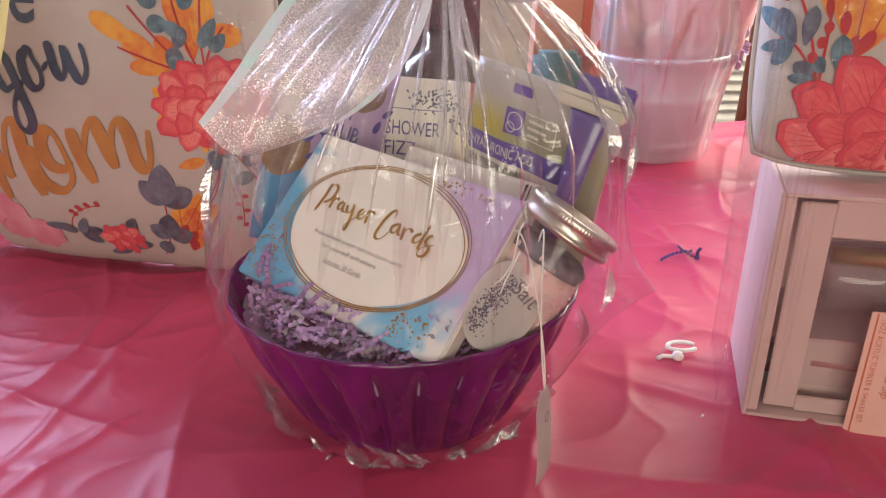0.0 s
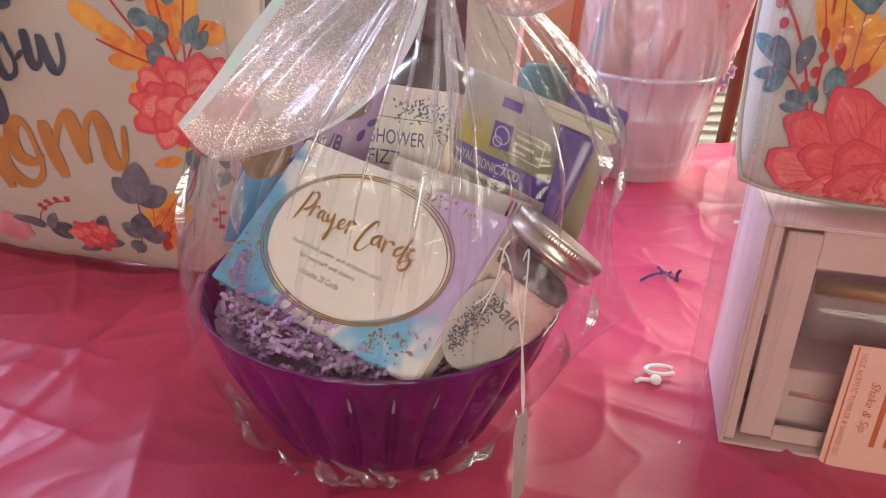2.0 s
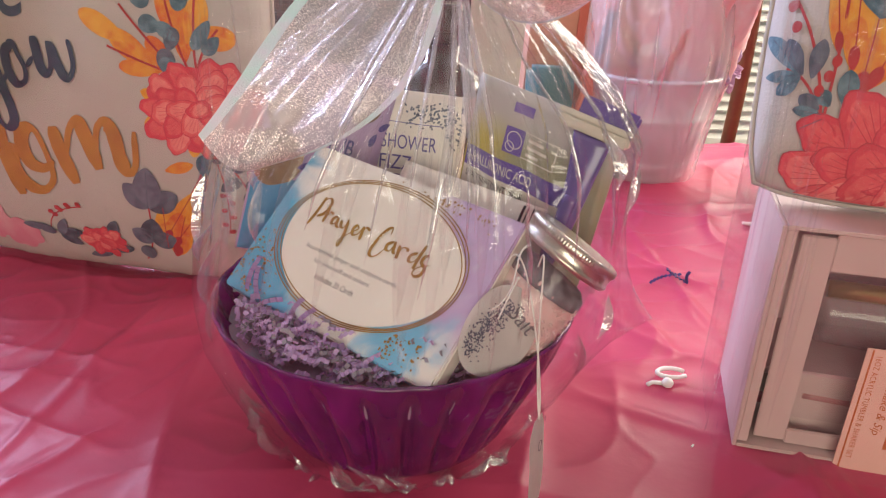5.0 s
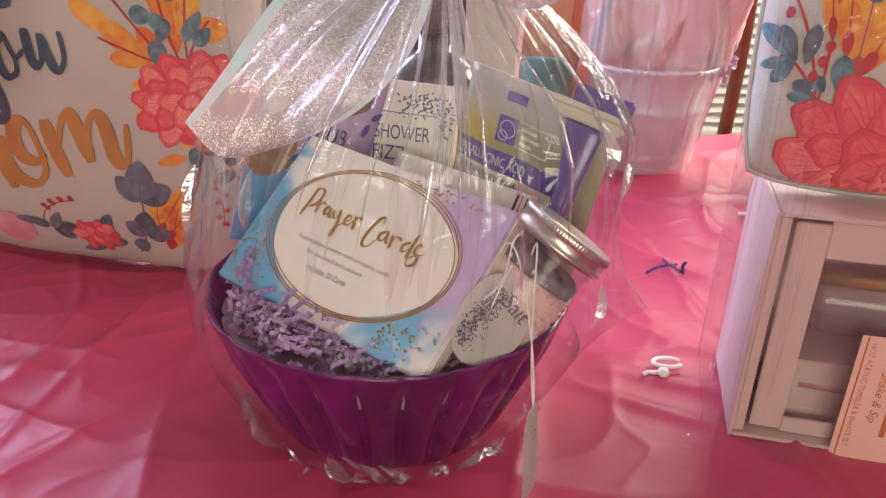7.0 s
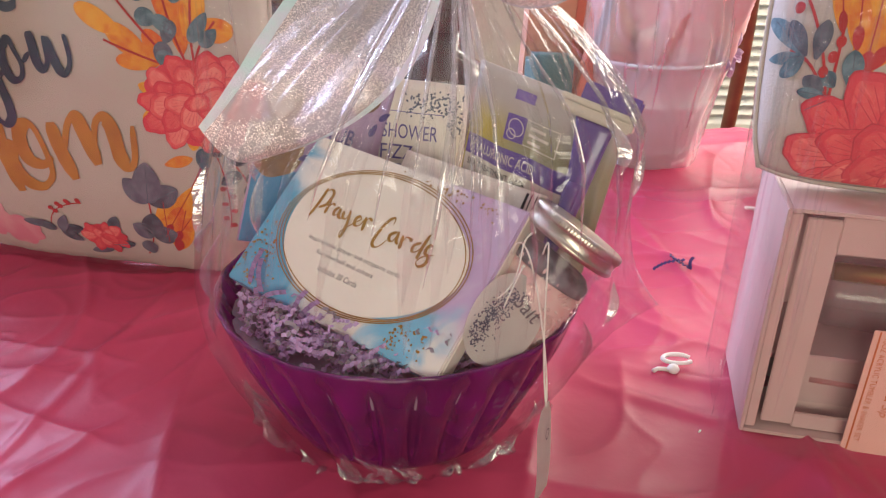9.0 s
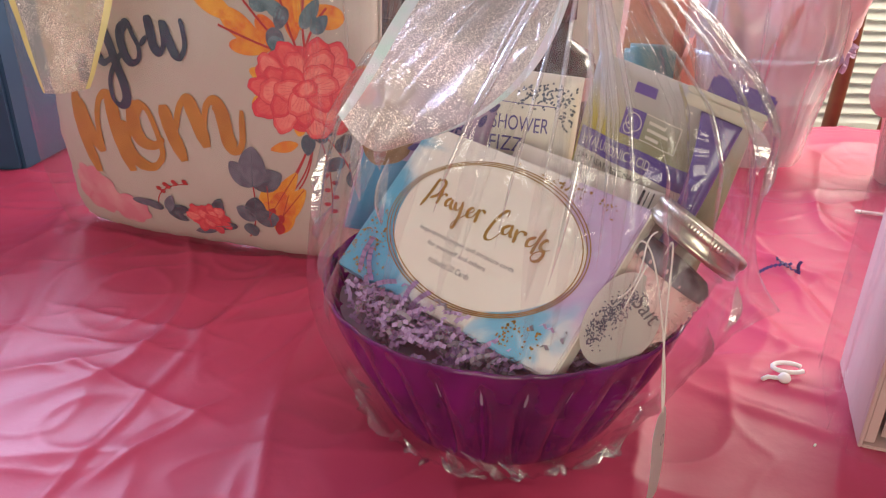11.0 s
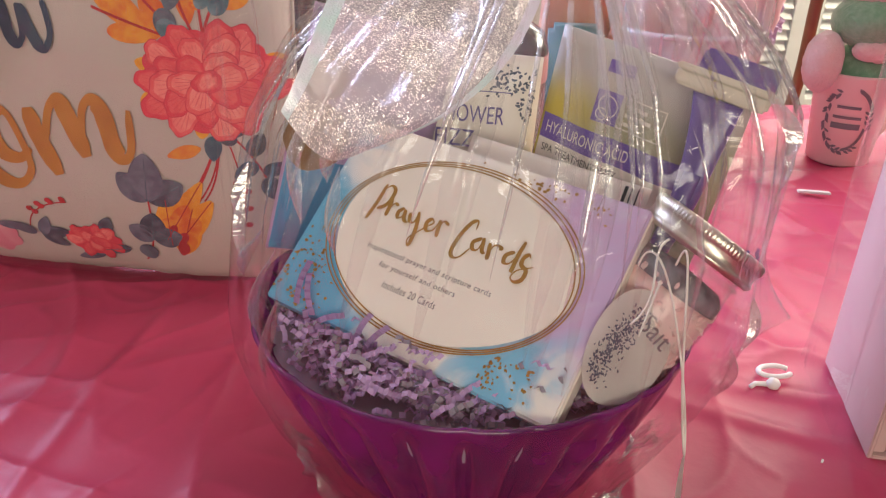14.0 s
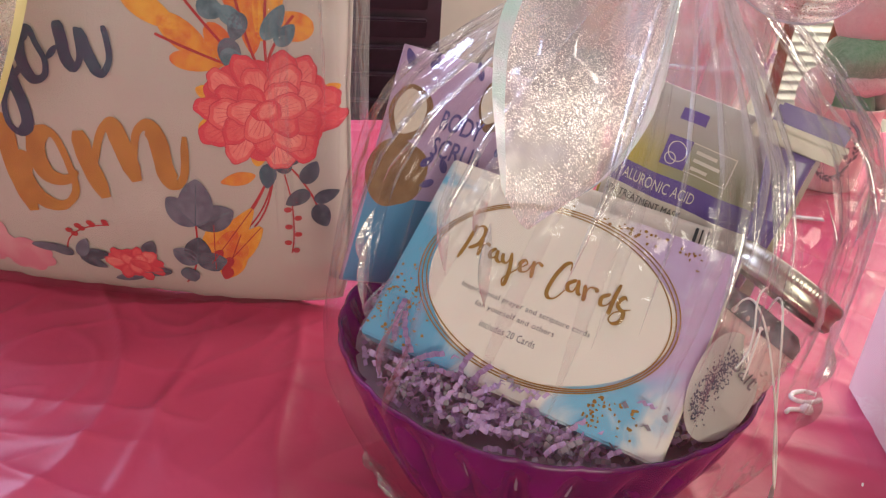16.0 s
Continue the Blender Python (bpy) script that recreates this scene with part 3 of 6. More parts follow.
# ---- table and cloth ----
def hill(x, y):
    """Height of the cloth over the board: soft waves, pressed folds and small creases."""
    z = 0.0016 * noise.noise(Vector((x * 4, y * 5, 0.3))) + 0.0009 * noise.noise(Vector((x * 15, y * 12, 2.0)))
    for c, s, w, a in ((-0.33, 0.18, 0.006, 0.0022), (0.31, -0.1, 0.006, 0.002), (0.95, 0.05, 0.006, 0.0018)):
        d = (x - c - s * (y - 0.5)) / w
        z += a * math.exp(-d * d)
    for c, s, w, a in ((0.30, 0.1, 0.006, 0.002), (0.84, -0.05, 0.008, 0.0035), (1.03, 0.04, 0.009, 0.004), (0.64, -0.35, 0.007, 0.002)):
        d = (y - c - s * x) / w
        z += a * math.exp(-d * d) * (0.5 + 0.7 * noise.noise(Vector((x * 5, c * 9, 1))))
    for s, p, o in ((3.1, 5.2, 0.0), (6.3, 3.4, 7.0), (11.0, 8.0, 13.0)):
        n = 1 - abs(noise.noise(Vector((x * s + 0.7 * y + o, y * p - 0.5 * x, o))))
        z += (0.0046 if o < 10 else 0.0020) * n ** 9
    z += 0.0011 * (1 - abs(noise.noise(Vector((x * 9 + 3 * y, y * 16 - 4 * x, 21.0))))) ** 14
    # thin sharp creases in the open cloth before the lettered pillow
    for ax, ay, bx, by, a in ((-0.46, 0.639, -0.295, 0.595, 0.0030), (-0.40, 0.543, -0.276, 0.485, 0.0034), (-0.311, 0.43, -0.276, 0.485, 0.0034), (-0.52, 0.60, -0.33, 0.571, 0.0022), (-0.47, 0.50, -0.40, 0.40, 0.0026)):
        dx, dy = bx - ax, by - ay
        ln = math.hypot(dx, dy)
        s, d = ((x - ax) * dx + (y - ay) * dy) / ln, ((x - ax) * -dy + (y - ay) * dx) / ln
        if -0.04 < s < ln + 0.04 and abs(d) < 0.05:
            z += a * math.exp(-abs(d) / 0.005) * max(0, min(1, (s + 0.04) / 0.04, (ln + 0.04 - s) / 0.04))
    # drawn creases to the right of the bowl
    d = (y - 0.40 - 0.75 * (x - 0.2)) / 0.012
    z += 0.003 * math.exp(-d * d) * math.exp(-((x - 0.22) / 0.09) ** 2)
    d = (y - 0.55 + 0.5 * (x - 0.15)) / 0.01
    z += 0.003 * math.exp(-d * d) * math.exp(-((x - 0.19) / 0.06) ** 2)
    return z


TX0, TX1, TY0, TY1 = -1.25, 1.45, -0.35, 1.39
table = thing("table", pose(0.1, 0.52, 0), "folding table under a pink plastic cloth", "table")
part("tabletop", block(2.66, 1.70, 0.03, (0, 0, TOP - 0.036), 0.003), TABLE_WOOD, table)
leg0 = part("leg", block(0.05, 0.05, TOP - 0.036, (0, 0, 0), 0.003), TABLE_WOOD, table)
for k, (x, y) in enumerate(((-1.2, -0.75), (1.2, -0.75), (-1.2, 0.75), (1.2, 0.75))):
    lg = leg0 if k == 0 else new("leg", leg0.data)
    lg.parent = table
    lg.matrix_basis = pose(x, y, 0)


def dense(s, lo, hi, a, b):
    """Maps 0..1 to lo..hi with most of the steps between a and b."""
    if s < 0.12:
        return lo + (a - lo) * s / 0.12
    return a + (b - a) * (s - 0.12) / 0.72 if s < 0.84 else b + (hi - b) * (s - 0.84) / 0.16


def cloth(u, v):
    x, y = dense(u, TX0, TX1, -0.60, 0.52), dense(v, TY0, TY1, 0.30, 1.02)
    over = max(TX0 + 0.02 - x, x - TX1 + 0.02, y - TY1 + 0.02, TY0 + 0.02 - y, 0)
    return (x, y, TOP - 0.001 + hill(x, y) - (0.004 if over else 0))


bm = grid(500, 360, cloth)
rim = [e for e in bm.edges if e.is_boundary]
hem = bmesh.ops.extrude_edge_only(bm, edges=rim)["geom"]
for v in hem:
    if isinstance(v, bmesh.types.BMVert):
        v.co.z = TOP - 0.26
        out = Vector((v.co.x - 0.1, v.co.y - 0.52, 0)).normalized()
        v.co += out * (0.015 + 0.012 * math.sin(v.co.x * 40 + v.co.y * 33))
tagged(part("tablecloth", bm, CLOTH, smooth=True), "glossy hot-pink plastic tablecloth with creases and pressed folds", "tablecloth")


# ---- pillows ----
def pillow_map(w, h, thick):
    """Front of a stuffed square pillow: u along its width from the middle, v up from its lower seam."""
    def on(u, v, off):
        a, b = max(-1, min(1, 2 * u / w)), max(-1, min(1, 2 * v / h - 1))
        e = max(0.0, (1 - abs(a) ** 3.4)) ** 0.55 * max(0.0, (1 - abs(b) ** 2.6)) ** 0.5
        pinch = 1 - 0.03 * (1 - abs(b)) * abs(a) ** 4
        rim_ = max(abs(a), abs(b)) ** 5
        wr = 0.0032 * noise.noise(Vector((u * 16, v * 11, 4))) * (0.3 + e) + 0.006 * rim_ * noise.noise(Vector((u * (9 if abs(a) > abs(b) else 42), v * (42 if abs(a) > abs(b) else 9), 7)))
        round_ = 1 - 0.055 * (abs(a) * abs(b)) ** 5
        return Vector((u * pinch * round_, -thick / 2 * e - off - wr * (1 if e > 0.02 else 0), h / 2 + (v - h / 2) * round_))
    return on


def pillow(name, m, w, h, thick, label):
    ob = thing(name, m, label, "pillow", "printed pillows")
    on = pillow_map(w, h, thick)

    def front(u, v):
        return on((u - 0.5) * w, v * h, 0)

    def back(u, v):
        p = on((u - 0.5) * w, v * h, 0)
        return Vector((p.x, -p.y, p.z))
    bm = grid(64, 64, front)
    grid(64, 64, back, bm=bm)
    bmesh.ops.remove_doubles(bm, verts=bm.verts[:], dist=0.0003)
    bmesh.ops.recalc_face_normals(bm, faces=bm.faces[:])
    part("cover", bm, FABRIC, ob, smooth=True)
    seam = [on(-w / 2 * math.cos(a) * min(1 / max(abs(math.cos(a)), 1e-6), 1 / max(abs(math.sin(a)), 1e-6)) * 1.0,
               h / 2 + h / 2 * math.sin(a) * min(1 / max(abs(math.cos(a)), 1e-6), 1 / max(abs(math.sin(a)), 1e-6)), 0)
            for a in [2 * math.pi * k / 96 for k in range(97)]]
    part("seam", tube(seam, 0.0022), FABRIC, ob, smooth=True)
    return ob, on


MU = Vector((0.974, -0.227, 0)).normalized()
mom_pose = basis((-0.357, 0.806, TOP + 0.003), MU, (0.227, 0.974, 0))
mom, on_ = pillow("throw_pillow", mom_pose, 0.405, 0.42, 0.125, "white throw pillow printed with lettering and watercolour flowers")


def on(u, v, h):
    return on_(u + 0.014, v, h)


M_ = (((-143.8, 180.9), (-142.8, 142.7), (-134.0, 89.1)), ((-138.5, 172.8), (-131.3, 143.8), (-118.6, 116.3)), ((-118.6, 116.3), (-115.7, 153.9), (-106.7, 178.0), (-94.0, 178.9), (-92.7, 141.1), (-84.0, 98.0)))
O_ = (((-79.7, 155.2), (-85.2, 132.7), (-75.6, 112.4), (-56.8, 106.3), (-42.6, 118.6), (-41.1, 136.7), (-48.0, 167.1), (-56.2, 174.4), (-66.4, 168.5), (-69.5, 153.7), (-64.1, 135.9), (-48.5, 131.9), (-35.8, 140.8)),)
M2 = (((-28.7, 178.3), (-25.2, 152.8), (-14.0, 118.4)), ((-20.7, 145.6), (-10.1, 176.9), (0.2, 186.1), (6.2, 169.8), (16.6, 137.3)), ((14.2, 150.4), (20.0, 178.7), (29.3, 187.2), (38.1, 176.8), (43.0, 147.2), (51.0, 138.1), (58.5, 148.6), (61.6, 180.9)))
part("lettering", brush(M_ + O_ + M2, 0.0165, on, 0.0012, 0.42), GOLD_PRINT, mom, "brush lettering in ochre reading Mom")
YY = (((-102.5, 244.6), (-100.2, 226.1), (-92.3, 216.0), (-80.6, 222.6)), ((-88.9, 254.7), (-82.0, 233.5), (-76.7, 212.9), (-71.7, 195.2), (-71.6, 179.3), (-79.9, 172.4), (-87.5, 180.0), (-87.4, 198.3), (-79.7, 214.4), (-66.1, 229.9)))
OO = (((-59.7, 255.7), (-67.0, 249.1), (-67.6, 234.1), (-62.6, 221.3), (-56.0, 218.3), (-48.6, 223.1), (-47.2, 235.0), (-52.8, 247.5), (-56.5, 257.4), (-61.4, 254.6)), ((-44.9, 236.2), (-36.1, 246.1)))
UU = (((-33.1, 265.9), (-31.2, 254.1), (-29.1, 238.4), (-23.3, 230.7), (-17.2, 238.9), (-17.4, 257.2), (-17.3, 262.3)), ((-16.3, 261.3), (-11.2, 244.4), (-5.2, 230.5), (0.8, 228.6), (6.8, 239.9), (6.3, 255.4), (4.4, 265.0)))
part("lettering", brush(YY + OO + UU, 0.0105, on, 0.0016, 0.5), NAVY, mom, "brush lettering in navy reading you")
part("lettering", words("love", (-0.150, 0.285), 0.112, 0.062, shear=0.2, bold=0.012, on=on, h=0.0012, cuts=3, rise=-0.03), NAVY, mom, "brush lettering in navy")
part("lettering", words("I", (-0.132, 0.192), 0.016, 0.030, bold=0.0, on=on, h=0.0012, cuts=2), NAVY, mom, "printed letter in navy")
rnd = random.Random(5)


def sprig(ob, on, p, mat, leaves, berries=0, width=0.0016, size=0.02):
    """A printed stem with leaves and berries along it."""
    part("stem", stroke(p, width, on, 0.0009), RED_PRINT, ob)
    for s, ang, ln, wd in leaves:
        q = bez([(*c, 0) for c in p], s)
        part("leaf", leaf((q.x, q.y), ln, wd, ang, on, 0.0013), mat, ob)
    for k in range(berries):
        q = bez([(*c, 0) for c in p], 0.35 + 0.65 * k / max(1, berries - 1))
        side = 0.004 * (-1) ** k
        part("berry", blob((q.x + side, q.y + 0.003), 0.0032, 0.0026, on, 0.0013, 3, 0.02, rings=2, seg=14), RED_PRINT, ob)


# large peony with its stems and leaves
for q in ((0.048, 0.276, 0.055, 0.022, -38), (0.085, 0.272, 0.045, 0.02, -55), (0.055, 0.244, 0.042, 0.016, -4), (0.165, 0.268, 0.036, 0.022, 165),
          (0.118, 0.30, 0.05, 0.02, -88), (0.10, 0.315, 0.05, 0.022, -70), (0.135, 0.31, 0.05, 0.022, -100), (0.02, 0.292, 0.05, 0.02, -30)):
    part("leaf", leaf((q[0], q[1]), q[2], q[3], q[4], on, 0.0010), LEAF_GOLD if rnd.random() < 0.6 else LEAF_ORANGE, mom)
for x0, y0, x1, y1 in ((0.12, 0.235, 0.06, 0.30), (0.125, 0.235, 0.10, 0.33), (0.13, 0.235, 0.135, 0.34), (0.12, 0.235, 0.045, 0.262), (0.128, 0.235, 0.15, 0.28)):
    part("stem", stroke(((x0, y0), ((x0 + x1) / 2 - 0.006, (y0 + y1) / 2), (x1, y1)), 0.0022, on, 0.0013), RED_PRINT, mom)
for q in ((0.10, 0.262, 0.026, 0.018, -80), (0.095, 0.284, 0.024, 0.014, -35), (0.112, 0.281, 0.022, 0.015, -110), (0.128, 0.262, 0.03, 0.014, 60),
          (0.078, 0.286, 0.022, 0.017, -15), (0.138, 0.258, 0.02, 0.014, 50), (0.088, 0.30, 0.024, 0.018, 140), (0.115, 0.296, 0.03, 0.016, 80), (0.095, 0.25, 0.02, 0.014, -20)):
    part("leaf", leaf((q[0], q[1]), q[2], q[3], q[4], on, 0.0016), LEAF_TEAL if rnd.random() < 0.7 else LEAF_NAVY, mom)
for a in (20, 75, 160, 200, 260):
    part("leaf", leaf((0.129 + 0.045 * math.cos(radians(a)), 0.205 + 0.034 * math.sin(radians(a))), 0.014, 0.012, a, on, 0.0012), LEAF_GOLD, mom)
peony(mom, (0.129, 0.205), 0.054, 0.042, on, 4)
# stems under the peony
for x1, y1 in ((0.075, 0.075), (0.088, 0.085), (0.10, 0.092), (0.112, 0.10)):
    part("stem", stroke(((0.133, 0.165), (0.12 if x1 < 0.1 else 0.13, 0.12), (x1, y1)), 0.0015, on, 0.0010), RED_PRINT, mom)
for q in ((0.112, 0.118, 0.075, 0.02, -125), (0.118, 0.100, 0.062, 0.022, -130), (0.10, 0.092, 0.055, 0.026, -112), (0.088, 0.142, 0.03, 0.012, 15), (0.077, 0.10, 0.05, 0.024, -95)):
    part("leaf", leaf((q[0], q[1]), q[2], q[3], q[4], on, 0.0011, 1.2), LEAF_ORANGE if q[2] < 0.04 else LEAF_GOLD, mom)
    if q[2] > 0.04:
        flame(mom, (q[0], q[1]), q[2], q[3], q[4], on, 0.0013)
for q in ((0.061, 0.098, 0.034, 0.024, 128), (0.061, 0.098, 0.046, 0.03, 82), (0.062, 0.098, 0.038, 0.026, 28), (0.056, 0.056, 0.024, 0.02, 140), (0.056, 0.056, 0.03, 0.024, 78), (0.057, 0.056, 0.028, 0.022, 15), (0.045, 0.05, 0.018, 0.018, -80), (0.03, 0.044, 0.03, 0.012, 190)):
    part("leaf", leaf((q[0], q[1]), q[2], q[3], q[4], on, 0.0018 + 0.0002 * rnd.random(), 0.9), rnd.choice((LEAF_NAVY, LEAF_GREY)), mom)
    part("vein", stroke(((q[0], q[1]), (q[0] + 0.9 * q[2] * math.cos(radians(q[4])), q[1] + 0.9 * q[2] * math.sin(radians(q[4])))), 0.0007, on, 0.0024, 6), LEAF_TEAL, mom)
part("stem", stroke(((0.04, 0.03), (0.06, 0.05), (0.061, 0.10)), 0.0016, on, 0.0012), RED_PRINT, mom)
sprig(mom, on, ((0.135, 0.165), (0.155, 0.15), (0.165, 0.118)), LEAF_NAVY, ((0.15, 40, 0.02, 0.014), (0.3, 160, 0.016, 0.012), (0.6, 60, 0.022, 0.015), (0.75, -150, 0.022, 0.014), (0.9, 10, 0.02, 0.013), (0.98, -70, 0.024, 0.015)))
sprig(mom, on, ((0.14, 0.15), (0.15, 0.11), (0.142, 0.072)), LEAF_NAVY, (), 7, 0.0012)
part("leaf", leaf((0.128, 0.16), 0.022, 0.014, -95, on, 0.0019), LEAF_TEAL, mom)
# garland along the lower edge
peony(mom, (-0.002, 0.050), 0.027, 0.017, on, 9, ((0.72, 7, 0.36), (0.25, 4, 0.36)), "small coral peony in watercolour")
sprig(mom, on, ((-0.065, 0.058), (-0.06, 0.085), (-0.018, 0.09)), LEAF_NAVY, (), 8, 0.0012)
for q in ((-0.055, 0.052, 0.024, 0.012, 60), (-0.055, 0.052, 0.03, 0.014, 12), (-0.055, 0.052, 0.026, 0.013, -25), (-0.06, 0.054, 0.028, 0.012, 165), (-0.075, 0.058, 0.024, 0.01, 175), (0.0, 0.034, 0.03, 0.011, 195), (0.01, 0.06, 0.022, 0.014, 60)):
    part("leaf", leaf((q[0], q[1]), q[2], q[3], q[4], on, 0.0016 + 0.0003 * rnd.random()), rnd.choice((LEAF_NAVY, LEAF_GREY)), mom)
part("wash", blob((-0.150, 0.062), 0.034, 0.030, on, 0.0012, 9, 0.08, turn=-25), PINK_WASH, mom, "pink watercolour flower")
part("wash", blob((-0.110, 0.045), 0.026, 0.020, on, 0.0011, 7, 0.08), PINK_WASH, mom)


# ---- purple bowl ----
BX, BY = -0.035, 0.535
bowl = thing("bowl", pose(BX, BY, TOP + 0.003), "deep purple fluted plastic bowl", "bowl")


def flutes(a, r, z):
    """Rounded ribs with sharp valleys between, dying out under the rim."""
    k = abs(math.sin(13 * a)) ** 0.7 - 0.62
    return 1 + 0.105 * k * min(1, z / 0.02) * (1 - 0.9 * min(1, max(0, z - 0.078) / 0.03))


prof = [(0.0, 0.004), (0.076, 0.003), (0.082, 0.0), (0.088, 0.001), (0.092, 0.006), (0.097, 0.018), (0.102, 0.030), (0.108, 0.043), (0.114, 0.056), (0.120, 0.069),
        (0.126, 0.082), (0.132, 0.095), (0.137, 0.105), (0.140, 0.113), (0.1405, 0.1155), (0.1385, 0.1165), (0.1365, 0.113), (0.132, 0.101), (0.121, 0.082), (0.108, 0.057), (0.096, 0.032), (0.085, 0.009), (0.06, 0.006), (0.0, 0.006)]
part("shell", lathe(prof, 312, flutes), PURPLE, bowl, smooth=True)


# ---- crinkled paper in the bowl ----
def crinkle(bm, at, heading, tilt, length, width, amp, pitch, mat=0, roll=0.0):
    """A zigzag strip of cut paper."""
    m = Matrix.Translation(at) @ Euler((roll, tilt, heading)).to_matrix().to_4x4()
    n = max(3, int(length / pitch))
    prev = None
    for k in range(n + 1):
        x, z = k * pitch * 0.8 - length * 0.4, amp * (k % 2)
        bend = 0.06 * length * math.sin(k / n * 3.1)
        a, b = bm.verts.new(m @ Vector((x, -width / 2 + bend, z))), bm.verts.new(m @ Vector((x, width / 2 + bend, z)))
        if prev:
            f = bm.faces.new((prev[0], prev[1], b, a))
            f.material_index = mat
        prev = (a, b)


rs = random.Random(11)
bm = bmesh.new()
for k in range(1900):
    a, r = rs.uniform(0, 2 * math.pi), 0.117 * math.sqrt(rs.uniform(0, 1))
    if math.sin(a) > 0.5 and rs.random() < 0.8:
        continue
    z = TOP + 0.105 + rs.uniform(-0.010, 0.016) + (0.010 if math.cos(a) < -0.3 else 0) + (0.015 if math.cos(a) > 0.15 and math.sin(a) < -0.2 else 0)
    crinkle(bm, (BX + r * math.cos(a), BY + r * math.sin(a), z), rs.uniform(0, 6.28), rs.uniform(-0.7, 0.7), rs.uniform(0.012, 0.034), 0.0030, 0.0025, 0.0033, 0 if rs.random() < 0.58 else 1, rs.uniform(-1.2, 1.2))
for k in range(620):
    a, r = rs.uniform(2.6, 6.8), rs.uniform(0.096, 0.124)
    crinkle(bm, (BX + r * math.cos(a), BY + r * math.sin(a), TOP + 0.108 + rs.uniform(-0.006, 0.012)), a + 1.57 + rs.uniform(-0.6, 0.6), rs.uniform(-0.4, 0.4), rs.uniform(0.010, 0.020), 0.0030, 0.0025, 0.0033, 0 if rs.random() < 0.6 else 1, rs.uniform(-1.2, 1.2))
tagged(part("paper_shred", bm, [SHRED, SHRED_DARK]), "lilac and grey crinkle-cut paper shred filling the bowl", "paper shred", kind="stuff")
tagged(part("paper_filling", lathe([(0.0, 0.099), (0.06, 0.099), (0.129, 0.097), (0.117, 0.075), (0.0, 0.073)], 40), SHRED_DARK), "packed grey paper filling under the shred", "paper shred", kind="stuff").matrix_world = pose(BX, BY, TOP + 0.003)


# ---- things in the bowl ----
CX, CY = Vector((0.1535, -0.111, -0.0185)).normalized(), Vector((0.0645, 0.074, 0.0865)).normalized()
card_pose = basis((-0.1624, 0.512, 0.884), CX, CY)
CW, CH = 0.191, 0.131


def watercolour(name):
    """White card with a blue wash in one corner and at the foot, and lilac along one end."""
    mat = material(name, (0.75, 0.74, 0.74), 0.42)
    nt = mat.node_tree
    b = nt.nodes["Principled BSDF"]
    co = nt.nodes.new("ShaderNodeTexCoord")
    n1 = nt.nodes.new("ShaderNodeTexNoise")
    n1.inputs["Scale"].default_value, n1.inputs["Detail"].default_value, n1.inputs["Distortion"].default_value = 22, 6, 1.8
    nt.links.new(co.outputs["Object"], n1.inputs["Vector"])
    warp = nt.nodes.new("ShaderNodeVectorMath")
    warp.operation = "MULTIPLY_ADD"
    warp.inputs[1].default_value = (0.07, 0.07, 0.0)
    nt.links.new(n1.outputs["Color"], warp.inputs[0])
    nt.links.new(co.outputs["Object"], warp.inputs[2])
    sp = nt.nodes.new("ShaderNodeSeparateXYZ")
    nt.links.new(warp.outputs[0], sp.inputs[0])

    def math_(op, a, b_):
        n = nt.nodes.new("ShaderNodeMath")
        n.operation = op
        for k, v in enumerate((a, b_)):
            if isinstance(v, (int, float)):
                n.inputs[k].default_value = v
            else:
                nt.links.new(v, n.inputs[k])
        return n.outputs[0]

    def ramp(v, lo, hi):
        n = nt.nodes.new("ShaderNodeMapRange")
        n.interpolation_type = "SMOOTHSTEP"
        n.inputs["From Min"].default_value, n.inputs["From Max"].default_value = lo, hi
        nt.links.new(v, n.inputs["Value"])
        return n.outputs[0]
    x, y = math_("SUBTRACT", sp.outputs[0], 0.035), math_("SUBTRACT", sp.outputs[1], 0.035)
    corner = ramp(math_("ADD", x, math_("MULTIPLY", y, 0.66)), 0.094, 0.060)
    foot = math_("MULTIPLY", ramp(math_("ABSOLUTE", math_("SUBTRACT", x, 0.152), 0), 0.034, 0.012), ramp(y, 0.056, 0.030))
    lilac = math_("MULTIPLY", ramp(math_("ADD", x, math_("MULTIPLY", y, 0.25)), 0.150, 0.178), ramp(y, 0.012, 0.050))
    tone = (0.79, 0.75, 0.69, 1)
    prev = None
    for fac, col, k in ((lilac, (0.46, 0.32, 0.58, 1), 0.85), (foot, (0.14, 0.46, 0.68, 1), 0.95), (corner, (0.07, 0.36, 0.58, 1), 0.95)):
        mix = nt.nodes.new("ShaderNodeMix")
        mix.data_type = "RGBA"
        nt.links.new(math_("MULTIPLY", fac, math_("MULTIPLY", ramp(n1.outputs[0], 0.30, 0.62), k) if k < 0.8 else k), mix.inputs["Factor"])
        mix.inputs["B"].default_value = col
        if prev:
            nt.links.new(prev, mix.inputs["A"])
        else:
            mix.inputs["A"].default_value = tone
        prev = mix.outputs["Result"]
    depth = nt.nodes.new("ShaderNodeMix")
    depth.data_type = "RGBA"
    depth.inputs["B"].default_value = (0.72, 0.76, 0.79, 1)
    nt.links.new(prev, depth.inputs["A"])
    nt.links.new(math_("MULTIPLY", ramp(n1.outputs[0], 0.52, 0.74), 0.45), depth.inputs["Factor"])
    nt.links.new(depth.outputs["Result"], b.inputs["Base Color"])
    return mat


WASH = watercolour("watercolour_card")
card = thing("card_box", card_pose, "boxed prayer cards with blue watercolour and gold print", "card box")
part("box", slab(CW, CH, 0.018, 0.0012), WASH, card)
